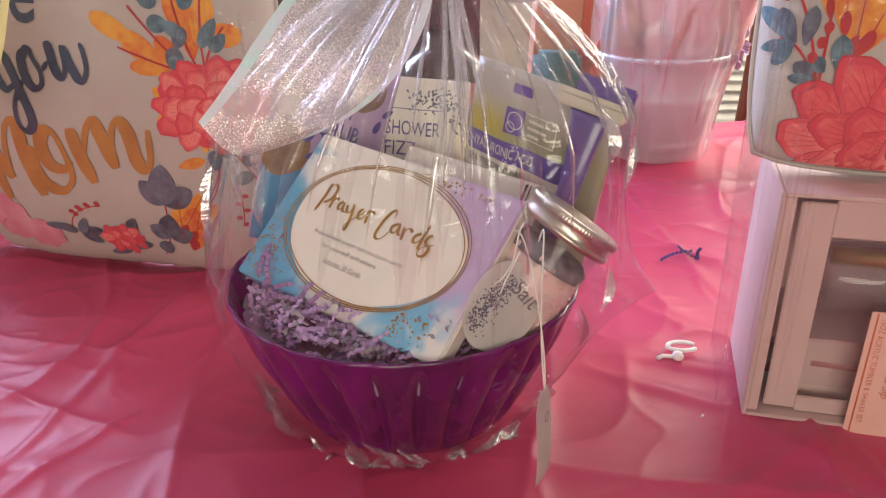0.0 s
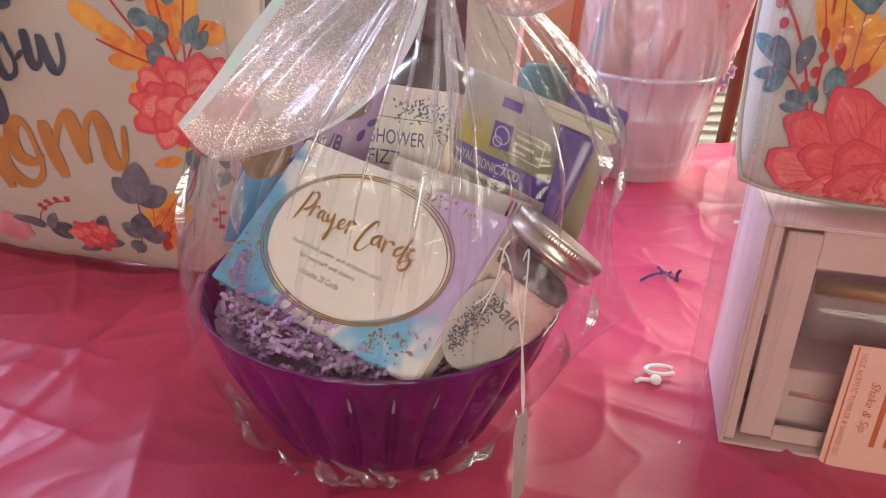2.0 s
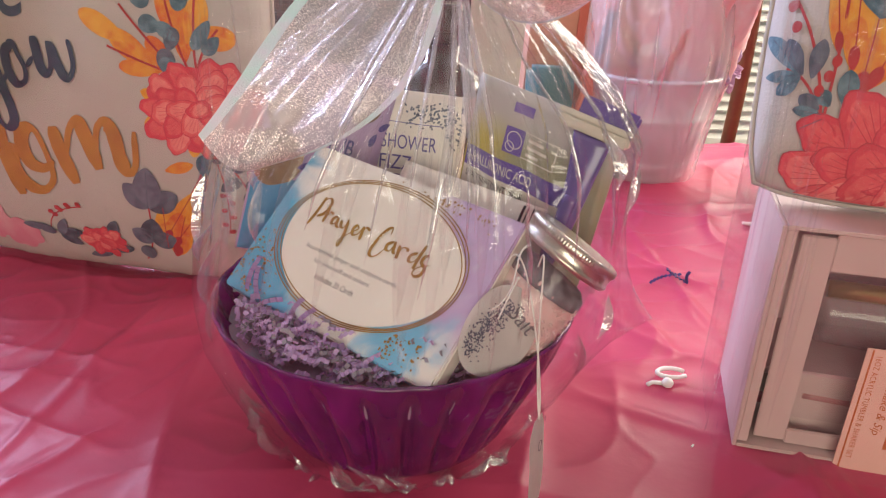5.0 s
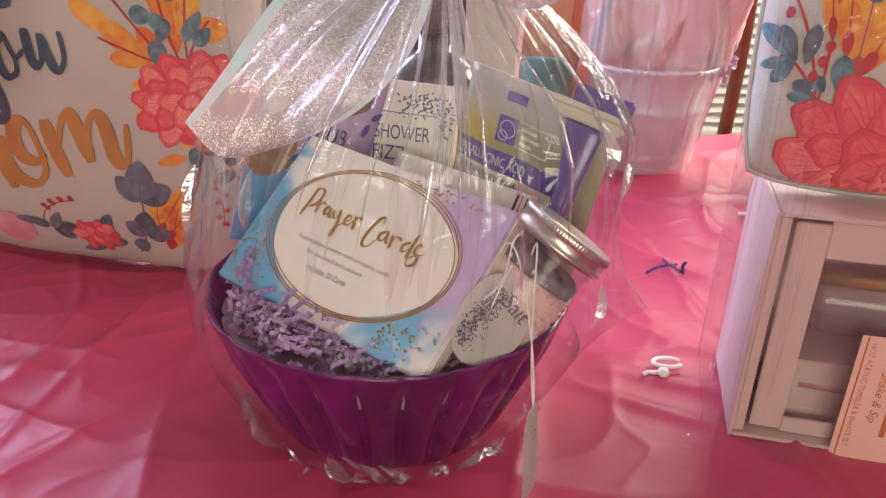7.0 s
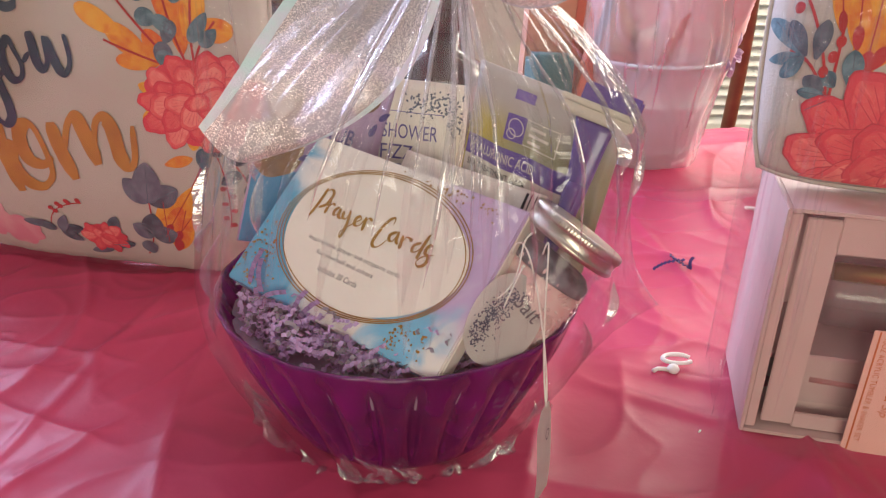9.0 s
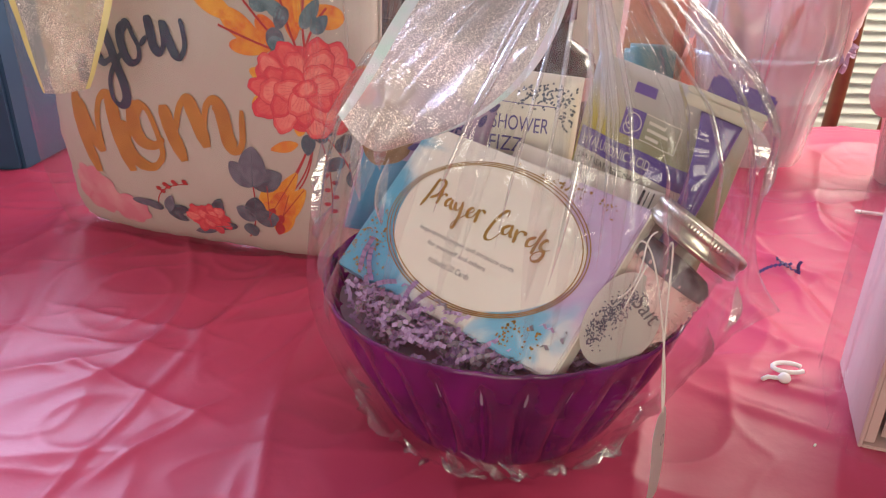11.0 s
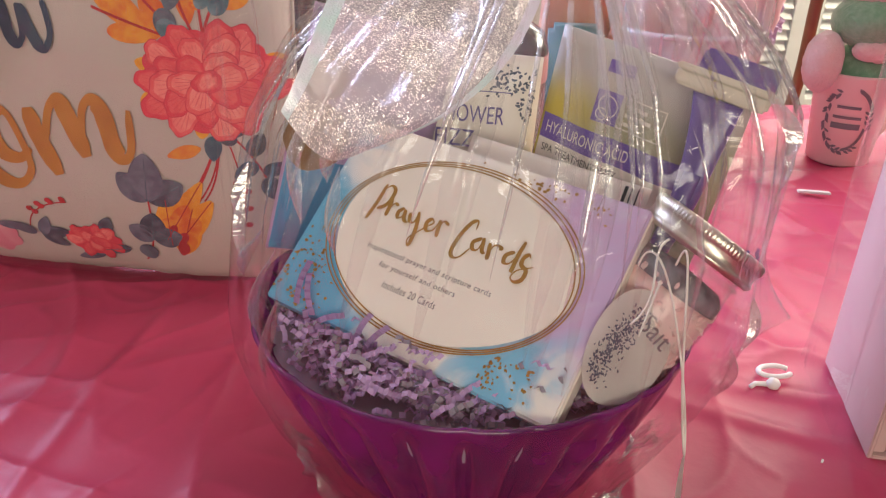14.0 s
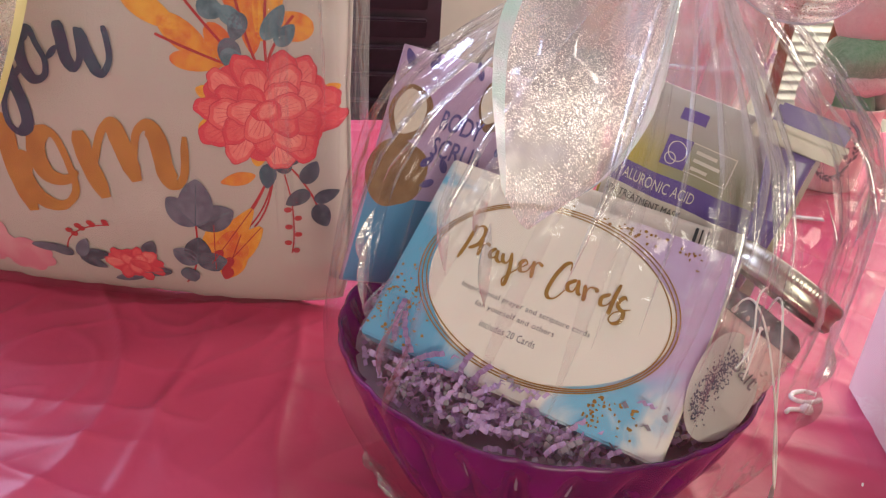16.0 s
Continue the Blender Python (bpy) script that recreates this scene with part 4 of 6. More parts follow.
part("side_panel", block(0.0012, CH - 0.004, 0.014, (CW + 0.0004, CH / 2, -0.016), 0.0004), CARD_WHITE, card)
EC, ER = (0.0945, 0.0664), (0.0765, 0.0535)
part("oval", blob(EC, *ER, lobes=2, depth=0.0, h=0.0006, seg=72, rings=3), CARD_WHITE, card, "white oval panel")
for k, (d, t) in enumerate(((0.0, -1.2), (0.0022, 1.0), (0.0042, 2.2))):
    part("gold_line", ellipse_line(EC, ER[0] + d, ER[1] + d * 0.8, 0.0008, h=0.0010 + 0.0001 * k, turn=t), GOLD, card, "fine gold foil oval line")
P_ = (((35.1, 67.2), (36.6, 79.7), (36.9, 92.7))[::-1], ((36.4, 88.5), (40.6, 92.8), (44.3, 89.8), (43.7, 80.9), (38.8, 75.8)))
R_ = (((45.4, 85.0), (46.0, 78.7), (46.5, 73.3)), ((46.1, 77.9), (48.5, 82.8), (51.4, 82.0)))
A_ = (((55.9, 82.1), (53.4, 78.8), (54.5, 75.0), (57.1, 76.5), (57.4, 81.3)), ((57.2, 81.5), (58.6, 75.8), (61.4, 74.2), (62.6, 76.4)))
Y_ = (((61.1, 80.7), (62.9, 76.0), (65.9, 75.7), (66.6, 81.8)), ((66.1, 83.0), (69.2, 72.5), (70.2, 63.0), (69.0, 61.7), (68.0, 65.8), (73.1, 73.3), (75.4, 76.8)))
E_ = (((75.3, 76.2), (78.0, 79.7), (75.8, 81.5), (73.9, 78.1), (76.0, 73.7), (79.6, 75.2), (80.8, 79.9)),)
R2 = (((81.2, 82.9), (82.5, 77.1), (83.7, 72.0)), ((82.2, 78.1), (83.9, 82.8), (87.6, 81.5)))
C_ = (((103.8, 85.4), (102.6, 90.5), (99.3, 88.1), (96.5, 79.1), (95.8, 68.5), (98.5, 64.9), (102.3, 66.6), (105.7, 73.4)),)
A2 = (((109.7, 81.7), (105.8, 77.8), (107.0, 73.9), (110.1, 74.2), (111.2, 80.1)), ((110.8, 82.4), (112.8, 74.9), (115.2, 73.5)))
R3 = (((115.5, 80.9), (117.2, 74.6), (118.0, 70.7)), ((117.1, 75.3), (118.8, 80.3), (122.6, 80.5), (123.2, 78.6)))
D_ = (((131.4, 80.9), (127.4, 77.2), (128.0, 72.9), (131.2, 73.3), (133.8, 78.4)), ((134.6, 88.7), (134.0, 78.9), (134.3, 70.6), (134.0, 68.8)))
S_ = (((141.5, 80.4), (139.8, 82.2), (137.7, 79.1), (138.2, 75.1), (142.2, 72.6), (142.1, 67.0), (138.6, 64.4), (135.7, 66.3), (137.6, 71.3), (145.4, 76.1)),)
part("lettering", brush(P_ + R_ + A_ + Y_ + E_ + R2, 0.0025, h=0.0010), GOLD, card, "gold foil script reading Prayer")
part("lettering", brush(C_ + A2 + R3 + D_ + S_, 0.0025, h=0.0010), GOLD, card, "gold foil script reading Cards")
for body, x, y, w in (("Inspirational prayer and scripture cards", 0.046, 0.0505, 0.084), ("for yourself and others", 0.059, 0.0425, 0.052), ("includes 20 Cards", 0.0675, 0.0325, 0.036)):
    part("lettering", words(body, (x, y), w, 0.0045, h=0.0010, spacing=1.1), GREY_INK, card, "fine grey print")
rc = random.Random(3)
bm = bmesh.new()
for k in range(260):
    c = rc.random()
    if c < 0.42:
        x, y = rc.gauss(0.016, 0.012), rc.gauss(0.024, 0.016)
    elif c < 0.60:
        x, y = rc.gauss(0.150, 0.004), rc.uniform(0.004, 0.03)
    elif c < 0.70:
        x, y = rc.gauss(0.166, 0.004) , rc.uniform(0.004, 0.024)
    else:
        x, y = rc.uniform(0.085, 0.172), 0.127 - abs(rc.gauss(0, 0.006))
    if 0.002 < x < CW - 0.002 and 0.002 < y < CH - 0.002 and ((x - EC[0]) / (ER[0] + 0.006)) ** 2 + ((y - EC[1]) / (ER[1] + 0.005)) ** 2 > 1:
        blob((x, y), rc.uniform(0.0004, 0.0013), rc.uniform(0.0004, 0.0011), h=0.0007, lobes=2, depth=0, rings=1, seg=7, bm=bm)
part("gold_flecks", bm, GOLD, card, "scattered gold foil flecks")["kind"] = "stuff"

# face mask sachet
MX = Vector((0.101, -0.076, -0.024))
MY = Vector((0.015, -0.012, 0.056))
MW, MH = 0.130, 0.168
mask_frame = basis((0.029, 0.606, 1.026), MX, MY)
mask_pose = mask_frame @ pose(-0.002, -MH, 0)
mask = thing("face_mask_sachet", mask_pose, "silver and yellow face mask sachet with a violet band", "sachet")
part("pouch", slab(MW, MH, 0.008, puff=1), PACK_MASK, mask, smooth=True)


def lay(w, h, thick):
    """A place on the puffed front of a sachet."""
    def on(u, v, off):
        a, b = max(0, min(1, u / w)), max(0, min(1, v / h))
        e = (1 - abs(2 * a - 1) ** 4) * (1 - abs(2 * b - 1) ** 6)
        return Vector((u, v, -thick / 2 + (thick / 2 * 0.15 + thick / 2 * 0.85 * e) + 0.0012 * e * math.sin(17 * a + 5 * b) + off))
    return on


def panel(x0, y0, x1, y1, on=flat, h=0.0005, n=12):
    return grid(n, n, lambda u, v: on(x0 + u * (x1 - x0), y0 + v * (y1 - y0), h))


om = lay(MW, MH, 0.008)
part("band", panel(0.002, MH - 0.078, 0.108, MH - 0.060, om, 0.0007), PACK_VIOLET, mask, "violet band")
part("strip", panel(0.002, MH - 0.098, 0.108, MH - 0.078, om, 0.0007), PACK_CREAM, mask, "cream strip")
part("lettering", words("HYALURONIC ACID", (0.006, MH - 0.073), 0.062, 0.0085, on=om, h=0.0012), PACK_CREAM, mask, "white capitals")
part("lettering", words("SPA TREATMENT MASK", (0.006, MH - 0.087), 0.058, 0.0055, on=om, h=0.0012), BLACK_INK, mask, "black capitals")
part("logo_square", panel(0.036, MH - 0.052, 0.053, MH - 0.030, om, 0.0009, 4), PACK_VIOLET, mask, "violet square emblem")
for c, r in (((0.045, MH - 0.040), 0.006), ((0.042, MH - 0.046), 0.0035)):
    part("emblem_line", ellipse_line(c, r, r * 1.2, 0.0007, om, 0.0012, 30, 32), PACK_CREAM, mask)
for x0, y0, x1, y1 in ((0.053, MH - 0.0308, 0.084, MH - 0.030), (0.053, MH - 0.052, 0.084, MH - 0.0512), (0.0834, MH - 0.052, 0.0842, MH - 0.030)):
    part("frame_line", panel(x0, y0, x1, y1, om, 0.0010, 3), PACK_CREAM, mask)
for k, w in enumerate((0.015, 0.019, 0.012)):
    part("print_bar", panel(0.057, MH - 0.037 - 0.006 * k, 0.057 + w, MH - 0.0345 - 0.006 * k, om, 0.0010, 3), PACK_CREAM, mask)
part("tear_notch", panel(0.038, MH - 0.018, 0.056, MH - 0.010, om, 0.0009, 4), PACK_VIOLET, mask)

# cream sachet before it, with a bar code at its end
SX = Vector((0.096, -0.051, -0.016))
cream_pose = basis((-0.030, 0.600, 0.956), SX, (0.02, 0.055, 0.08)) @ pose(0, -0.085, 0)
cream = thing("cream_sachet", cream_pose, "cream paper sachet with dark bars at its end", "sachet")
part("pouch", slab(0.124, 0.085, 0.006, puff=1), PACK_CREAM, cream, smooth=True)
oc = lay(0.124, 0.085, 0.006)
for k, w in enumerate((0.0022, 0.0010, 0.0010)):
    part("bar", panel(0.108 + k * 0.0042, 0.045, 0.108 + k * 0.0042 + w, 0.082, oc, 0.0008, 5), BLACK_INK, cream)
part("stripe", panel(0.004, 0.060, 0.070, 0.0645, oc, 0.0006), ROSE_LABEL, cream, "dusty rose stripe")

# bath fizz packet
fizz_pose = basis((-0.082, 0.647, 1.006), (0.98, -0.16, -0.06), (0.03, 0.10, 1)) @ pose(0, -0.15, 0)
fizz = thing("bath_fizz_packet", fizz_pose, "white bath fizz packet with violet lavender print", "packet")
part("pouch", slab(0.105, 0.15, 0.014, puff=1), PACK_CREAM, fizz, smooth=True)
of = lay(0.105, 0.15, 0.014)
part("lettering", words("SHOWER", (0.034, 0.101), 0.048, 0.0125, on=of, h=0.0010), VIOLET_INK, fizz, "violet capitals")
part("lettering", words("FIZZ", (0.034, 0.083), 0.028, 0.0125, on=of, h=0.0010), VIOLET_INK, fizz, "violet capitals")
part("lettering", words("balm", (0.004, 0.124), 0.024, 0.010, shear=0.4, on=of, h=0.0010), VIOLET_INK, fizz, "violet script")
for y in (0.1235, 0.078):
    part("rule", panel(0.028, y, 0.085, y + 0.0007, of, 0.0009, 6), VIOLET_INK, fizz)
rf = random.Random(8)
bm = bmesh.new()
for k in range(120):
    x = rf.uniform(0.052, 0.102)
    y = 0.128 + rf.gauss(0.006, 0.006) - max(0, x - 0.082) * rf.uniform(0, 1.6)
    if y < 0.148:
        leaf((x, y), rf.uniform(0.0015, 0.004), 0.0016, rf.uniform(0, 360), of, 0.0010, bm=bm)
part("lavender_print", bm, LEAF_NAVY, fizz, "printed lavender sprigs")["kind"] = "stuff"

# body scrub pouch
scrub_pose = basis((-0.128, 0.602, 1.040), (0.90, 0.32, -0.27), (0.12, 0.06, 1)) @ pose(0, -0.17, 0)
scrub = thing("body_scrub_pouch", scrub_pose, "lilac body scrub pouch with coconuts and a blue base", "pouch")
part("pouch", slab(0.105, 0.17, 0.02, puff=1), PACK_LILAC, scrub, smooth=True)
os_ = lay(0.105, 0.17, 0.02)
part("blue_base", panel(0.001, 0.001, 0.104, 0.070, os_, 0.0006), PACK_BLUE, scrub, "blue lower panel")
part("lettering", words("BODY", (0.036, 0.122), 0.034, 0.014, turn=-6, bold=0.015, on=os_, h=0.0012), VIOLET_INK, scrub, "blue-violet capitals")
part("lettering", words("SCRUB", (0.034, 0.103), 0.042, 0.014, turn=-6, bold=0.015, on=os_, h=0.0012), VIOLET_INK, scrub, "blue-violet capitals")
for c, rx, ry, mt in (((0.014, 0.128), 0.014, 0.019, COCO), ((0.013, 0.129), 0.010, 0.015, COCO_FLESH), ((0.016, 0.086), 0.021, 0.024, COCO), ((0.078, 0.145), 0.016, 0.018, COCO), ((0.074, 0.146), 0.011, 0.013, COCO_FLESH)):
    part("coconut", blob(c, rx, ry, os_, 0.0008 if mt is COCO else 0.0012, 5, 0.03, rings=4, seg=36), mt, scrub)
for q in ((0.008, 0.158, 120), (0.02, 0.16, 60), (0.03, 0.095, 40), (0.052, 0.092, 120), (0.09, 0.11, 70), (0.095, 0.125, 30), (0.06, 0.16, 100), (0.045, 0.085, 200)):
    part("leaf", leaf((q[0], q[1]), 0.012, 0.006, q[2], os_, 0.0009), VIOLET_INK, scrub)

# dark bottle at the back
bottle = thing("bottle", pose(0.0, 0.712, TOP + 0.05), "dark brown cosmetic bottle with a rose label", "bottle")
part("body", lathe([(0.0, 0.0), (0.036, 0.0), (0.040, 0.004), (0.040, 0.19), (0.036, 0.202), (0.020, 0.212), (0.016, 0.215), (0.016, 0.23), (0.0, 0.23)], 40), DARK_BOTTLE, bottle, smooth=True)
part("label", lathe([(0.0404, 0.165), (0.0406, 0.166), (0.0406, 0.185), (0.0404, 0.186)], 40), ROSE_LABEL, bottle, "dusty rose label", True)
part("cap", lathe([(0.0, 0.232), (0.019, 0.232), (0.019, 0.262), (0.017, 0.265), (0.0, 0.265)], 32), DARK_BOTTLE, bottle, smooth=True)

# razor leaning on the mask sachet
razor = thing("razor", None, "purple disposable razor with a cream guard", "razor")
hl, hr, low = Vector((0.083, 0.551, 1.012)), Vector((0.131, 0.520, 0.999)), Vector((0.050, 0.540, 0.893))
hm = hl.lerp(hr, 0.55)
hd = (hr - hl).normalized()
up = (hm - low).normalized()
hn = hd.cross(up).normalized()
rp = basis(hm, hd, up)
razor.matrix_world = rp
part("guard", block(0.056, 0.010, 0.010, (0, -0.002, -0.004), 0.002), RAZOR_HEAD, razor, "cream translucent blade guard")
part("guard_lip", block(0.058, 0.004, 0.004, (0, 0.004, 0.004), 0.001), RAZOR_HEAD, razor)
part("back_plate", block(0.046, 0.016, 0.006, (0.004, 0.010, -0.010), 0.002), RAZOR, razor)


def handle(u, v):
    s = v
    w = 0.020 * (1 - s) ** 3 + 0.011 + 0.003 * math.sin(s * 3.1)
    a = 2 * math.pi * u
    return (w / 2 * math.cos(a) + 0.006 * math.sin(s * 3), -0.008 - 0.122 * s, 0.0045 * math.sin(a) + 0.004 * math.sin(s * 3.1))


part("handle", cap(grid(18, 28, handle, close_u=True)), RAZOR, razor, smooth=True)
part("grip", cap(grid(14, 6, lambda u, v: (0.0052 * math.cos(6.2832 * u) + 0.005, -0.052 - 0.03 * v, 0.0045 + 0.004 + 0.0022 * math.sin(6.2832 * u)), close_u=True)), RAZOR, razor, smooth=True)

# jar of bath salt
AX = Vector((0.590, 0.13, 0.80)).normalized()
lid_mid = Vector((0.0925, 0.4785, 0.938))
jar_pose = basis(lid_mid, AX.cross((0, 1, 0)), AX.cross(AX.cross((0, 1, 0))))
if (jar_pose.to_3x3() @ Vector((0, 0, 1))).dot(AX) < 0:
    jar_pose = jar_pose @ pose(0, 0, 0, 180)
jar = thing("salt_jar", jar_pose @ Matrix.Diagonal((0.94, 0.94, 0.97, 1)), "glass jar of pink bath salt with a metal screw lid", "jar")
part("glass", lathe([(0.0, -0.122), (0.028, -0.122), (0.033, -0.118), (0.0345, -0.11), (0.0345, -0.040), (0.033, -0.032), (0.0315, -0.026), (0.0315, -0.004)], 48), GLASS, jar, "clear glass body", True)


def ridges(a, r, z):
    return 1 + (0.006 * math.cos(90 * a) if -0.0050 < z < -0.0006 else 0)


part("lid", lathe([(0.0, 0.0004), (0.029, 0.0004), (0.0315, 0.0010), (0.0345, 0.0014), (0.0366, 0.0006), (0.0374, -0.0008), (0.0376, -0.0045), (0.0370, -0.0052), (0.0366, -0.0060), (0.0366, -0.0108), (0.0370, -0.0116), (0.0378, -0.0126), (0.0378, -0.0140), (0.0368, -0.0150), (0.0362, -0.0160)], 360, ridges), METAL, jar, "knurled metal screw lid", True)
part("thread", lathe([(0.0320, -0.0185), (0.0336, -0.0195), (0.0338, -0.0205), (0.0322, -0.0218)], 64), GLASS, jar, "moulded glass thread", True)
part("salt", cap(lathe([(0.0, -0.120), (0.027, -0.120), (0.032, -0.112), (0.0328, -0.045), (0.028, -0.036), (0.0, -0.034)], 32)), SALT, jar, "pale pink bath salt", True)
part("herbs", cap(lathe([(0.0, -0.042), (0.0331, -0.040), (0.0329, -0.036), (0.0325, -0.032), (0.027, -0.027), (0.0, -0.025)], 32)), HERB, jar, "dried grey herbs", True)
rj = random.Random(4)
bm = bmesh.new()
for k in range(420):
    a = rj.uniform(0, 6.283)
    z = rj.uniform(-0.115, -0.035)
    s = rj.uniform(0.0014, 0.0034)
    r = 0.0318
    bmesh.ops.create_icosphere(bm, subdivisions=1, radius=s, matrix=Matrix.Translation((r * math.cos(a), r * math.sin(a), z)) @ Euler((a, z * 90, 0)).to_matrix().to_4x4() @ Matrix.Diagonal((0.5, rj.uniform(0.7, 1.3), rj.uniform(0.6, 1.2), 1)))
grains = part("salt_grain_layer", bm, SALT, jar, "coarse pink salt grains")
grains["kind"] = "stuff"

# oval label hanging on the jar
tag_pose = basis((0.037, 0.4335, 0.892), (0.62, -0.02, -0.55), (0.40, 0.42, 0.62))
oval = thing("oval_tag", tag_pose @ pose(0, 0, 0.001), "white oval paper tag with grey lavender print", "tag")
bm = blob((0, 0), 0.025, 0.033, lobes=2, depth=0, h=0.0, rings=3, seg=48)
bmesh.ops.solidify(bm, geom=bm.faces[:], thickness=0.0006)
part("paper", bm, TAG, oval)
part("lettering", words("Salt", (-0.002, 0.012), 0.022, 0.012, shear=0.4, h=0.0008, rise=-0.15), GREY_INK, oval, "dark grey script")
rt = random.Random(21)
bm = bmesh.new()
for k in range(330):
    s = rt.random()
    q = bez([(-0.012, -0.028, 0), (-0.010, 0.0, 0), (-0.004, 0.018, 0)], s)
    x, y = q.x + rt.gauss(0, 0.0035), q.y + rt.gauss(0, 0.003)
    if (x / 0.024) ** 2 + (y / 0.031) ** 2 < 0.9:
        leaf((x, y), rt.uniform(0.001, 0.0026), 0.0009, rt.uniform(0, 360), h=0.0008, bm=bm)
part("lavender_print", bm, LEAF_GREY, oval, "printed lavender sprig")["kind"] = "stuff"

# strips of cut paper lying loose
def loose_strip(name, at, heading, tilt, length, width, amp, pitch, mat, label, roll=0.0):
    bm = bmesh.new()
    crinkle(bm, (0, 0, 0), 0, 0, length, width, amp, pitch)
    bmesh.ops.solidify(bm, geom=bm.faces[:], thickness=0.0003)
    ob = tagged(part(name, bm, mat), label, "paper strip", "loose paper strips")
    ob.matrix_world = Matrix.Translation(at) @ Euler((roll, tilt, heading)).to_matrix().to_4x4()
    return ob


loose_strip("paper_strip", (0.270, 0.795, TOP + 0.004), 0.5, 0, 0.062, 0.0035, 0.003, 0.004, VIOLET_INK, "violet crinkled paper strip lying on the cloth", 0.3)
loose_strip("paper_strip", (0.282, 0.800, TOP + 0.006), 1.9, 0, 0.046, 0.0035, 0.003, 0.004, VIOLET_INK, "violet crinkled paper strip lying on the cloth", 0.3)
loose_strip("paper_strip", (0.296, 0.795, TOP + 0.006), 1.15, 0, 0.040, 0.0035, 0.003, 0.004, VIOLET_INK, "violet crinkled paper strip lying on the cloth", 0.3)
for (u, v), ang, ln in (((0.022, 0.016), 1.8, 0.034), ((0.062, -0.004), 0.2, 0.040), ((0.083, 0.005), 1.2, 0.026), ((0.092, -0.008), 0.15, 0.045), ((0.04, -0.004), 2.5, 0.03), ((0.030, 0.012), 2.2, 0.036), ((0.050, 0.002), 0.7, 0.030), ((0.072, 0.008), 1.5, 0.022), ((0.110, -0.006), 0.4, 0.034), ((0.128, -0.004), 2.7, 0.028)):
    p = card_pose @ Vector((u, v, 0.004))
    ob = loose_strip("paper_strip", p, 0, 0, ln, 0.0034, 0.0028, 0.0034, SHRED, "lilac crinkled paper strip sticking out of the bowl")
    ob.matrix_world = card_pose @ Matrix.Translation((u, v, 0.004)) @ Euler((0.5, 0, ang)).to_matrix().to_4x4()

# ---- clear bag round the bowl ----
NECK = Vector((0.002, 0.508, 1.135))
levels = [(0.0, 0.100), (0.010, 0.110), (0.03, 0.121), (0.06, 0.137), (0.10, 0.153), (0.13, 0.156), (0.17, 0.154), (0.21, 0.150), (0.25, 0.141), (0.28, 0.124), (0.31, 0.092), (0.335, 0.060), (0.36, 0.034), (0.383, 0.016)]


def bag_radius(z):
    for (a, r), (b, s) in zip(levels, levels[1:]):
        if z <= b:
            f = (z - a) / (b - a)
            return r + (s - r) * f
    return levels[-1][1]


def bag(u, v):
    a = 2 * math.pi * u
    z = 0.383 * v
    f = v ** 1.6
    c = Vector((BX, BY, 0)).lerp(Vector((NECK.x, NECK.y, 0)), f)
    r = bag_radius(z)
    # pulled corners, drawn pleats towards the neck, small crumples
    r *= 1 + 0.24 * math.exp(-abs(a - 6.05) / 0.13) * math.exp(-abs(z - 0.118) / 0.030)
    r *= 1 + 0.05 * math.exp(-((a - 6.02) / 0.2) ** 2) * math.exp(-((z - 0.25) / 0.03) ** 2)
    r *= 1 + 0.05 * math.exp(-((a - 2.65) / 0.2) ** 2) * math.exp(-((z - 0.27) / 0.03) ** 2)
    n = noise.noise(Vector((math.cos(a) * 2.2, math.sin(a) * 2.2, z * 4)))
    pl = abs(math.sin(9 * a + 3 * n + 1.2 * math.sin(a * 2))) - 0.5
    pl2 = abs(math.sin(17 * a + 5 * n)) - 0.5
    hi = max(0, (z - 0.17) / 0.213)
    r *= 1 + pl * (0.012 + 0.16 * hi ** 1.5) + pl2 * (0.008 + 0.07 * hi)
    lowc = math.exp(-z / 0.022)
    r *= 1 + lowc * (0.06 * abs(noise.noise(Vector((math.cos(a) * 8, math.sin(a) * 8, z * 70)))) + 0.05 * noise.noise(Vector((math.cos(a) * 21, math.sin(a) * 21, z * 90))))
    z2 = TOP + 0.004 + z + lowc * 0.006 * abs(noise.noise(Vector((math.cos(a) * 12, math.sin(a) * 12, 3))))
    return (c.x + r * math.cos(a), c.y + r * math.sin(a), z2)


sack = thing("cellophane_bag", None, "clear cellophane gift bag gathered over the bowl", "gift bag")
part("film", grid(300, 110, bag, close_u=True), FILM, sack, "clear crinkled cellophane", True)


def ruff(u, v):
    a = 2 * math.pi * u
    r = 0.015 + 0.07 * v ** 1.2
    r *= 1 + (0.25 * math.sin(11 * a) + 0.12 * math.sin(23 * a)) * (0.4 + 0.6 * v)
    return (NECK.x + r * math.cos(a), NECK.y + r * math.sin(a), NECK.z + 0.10 * v)


part("ruff", grid(180, 20, ruff, close_u=True), FILM, sack, "flared top of the film", True)
# folds of film that stand out as thin ridges
rb = random.Random(17)


def ridge(a0, z0, a1, z1, lift=0.0015, width=0.0022):
    def fn(s, w):
        a, z = a0 + (a1 - a0) * s, z0 + (z1 - z0) * s
        p = Vector(bag((a / (2 * math.pi)) % 1.0, z / 0.383))
        c = Vector((BX, BY, p.z))
        d = (p - c).normalized()
        t = Vector((-d.y, d.x, 0))
        taper = math.sin(math.pi * min(1, max(0.03, s)))
        return p + d * (lift * math.sin(math.pi * w) * 1.6 * taper + 0.0005) + t * (w - 0.5) * width * taper
    return grid(26, 5, fn)


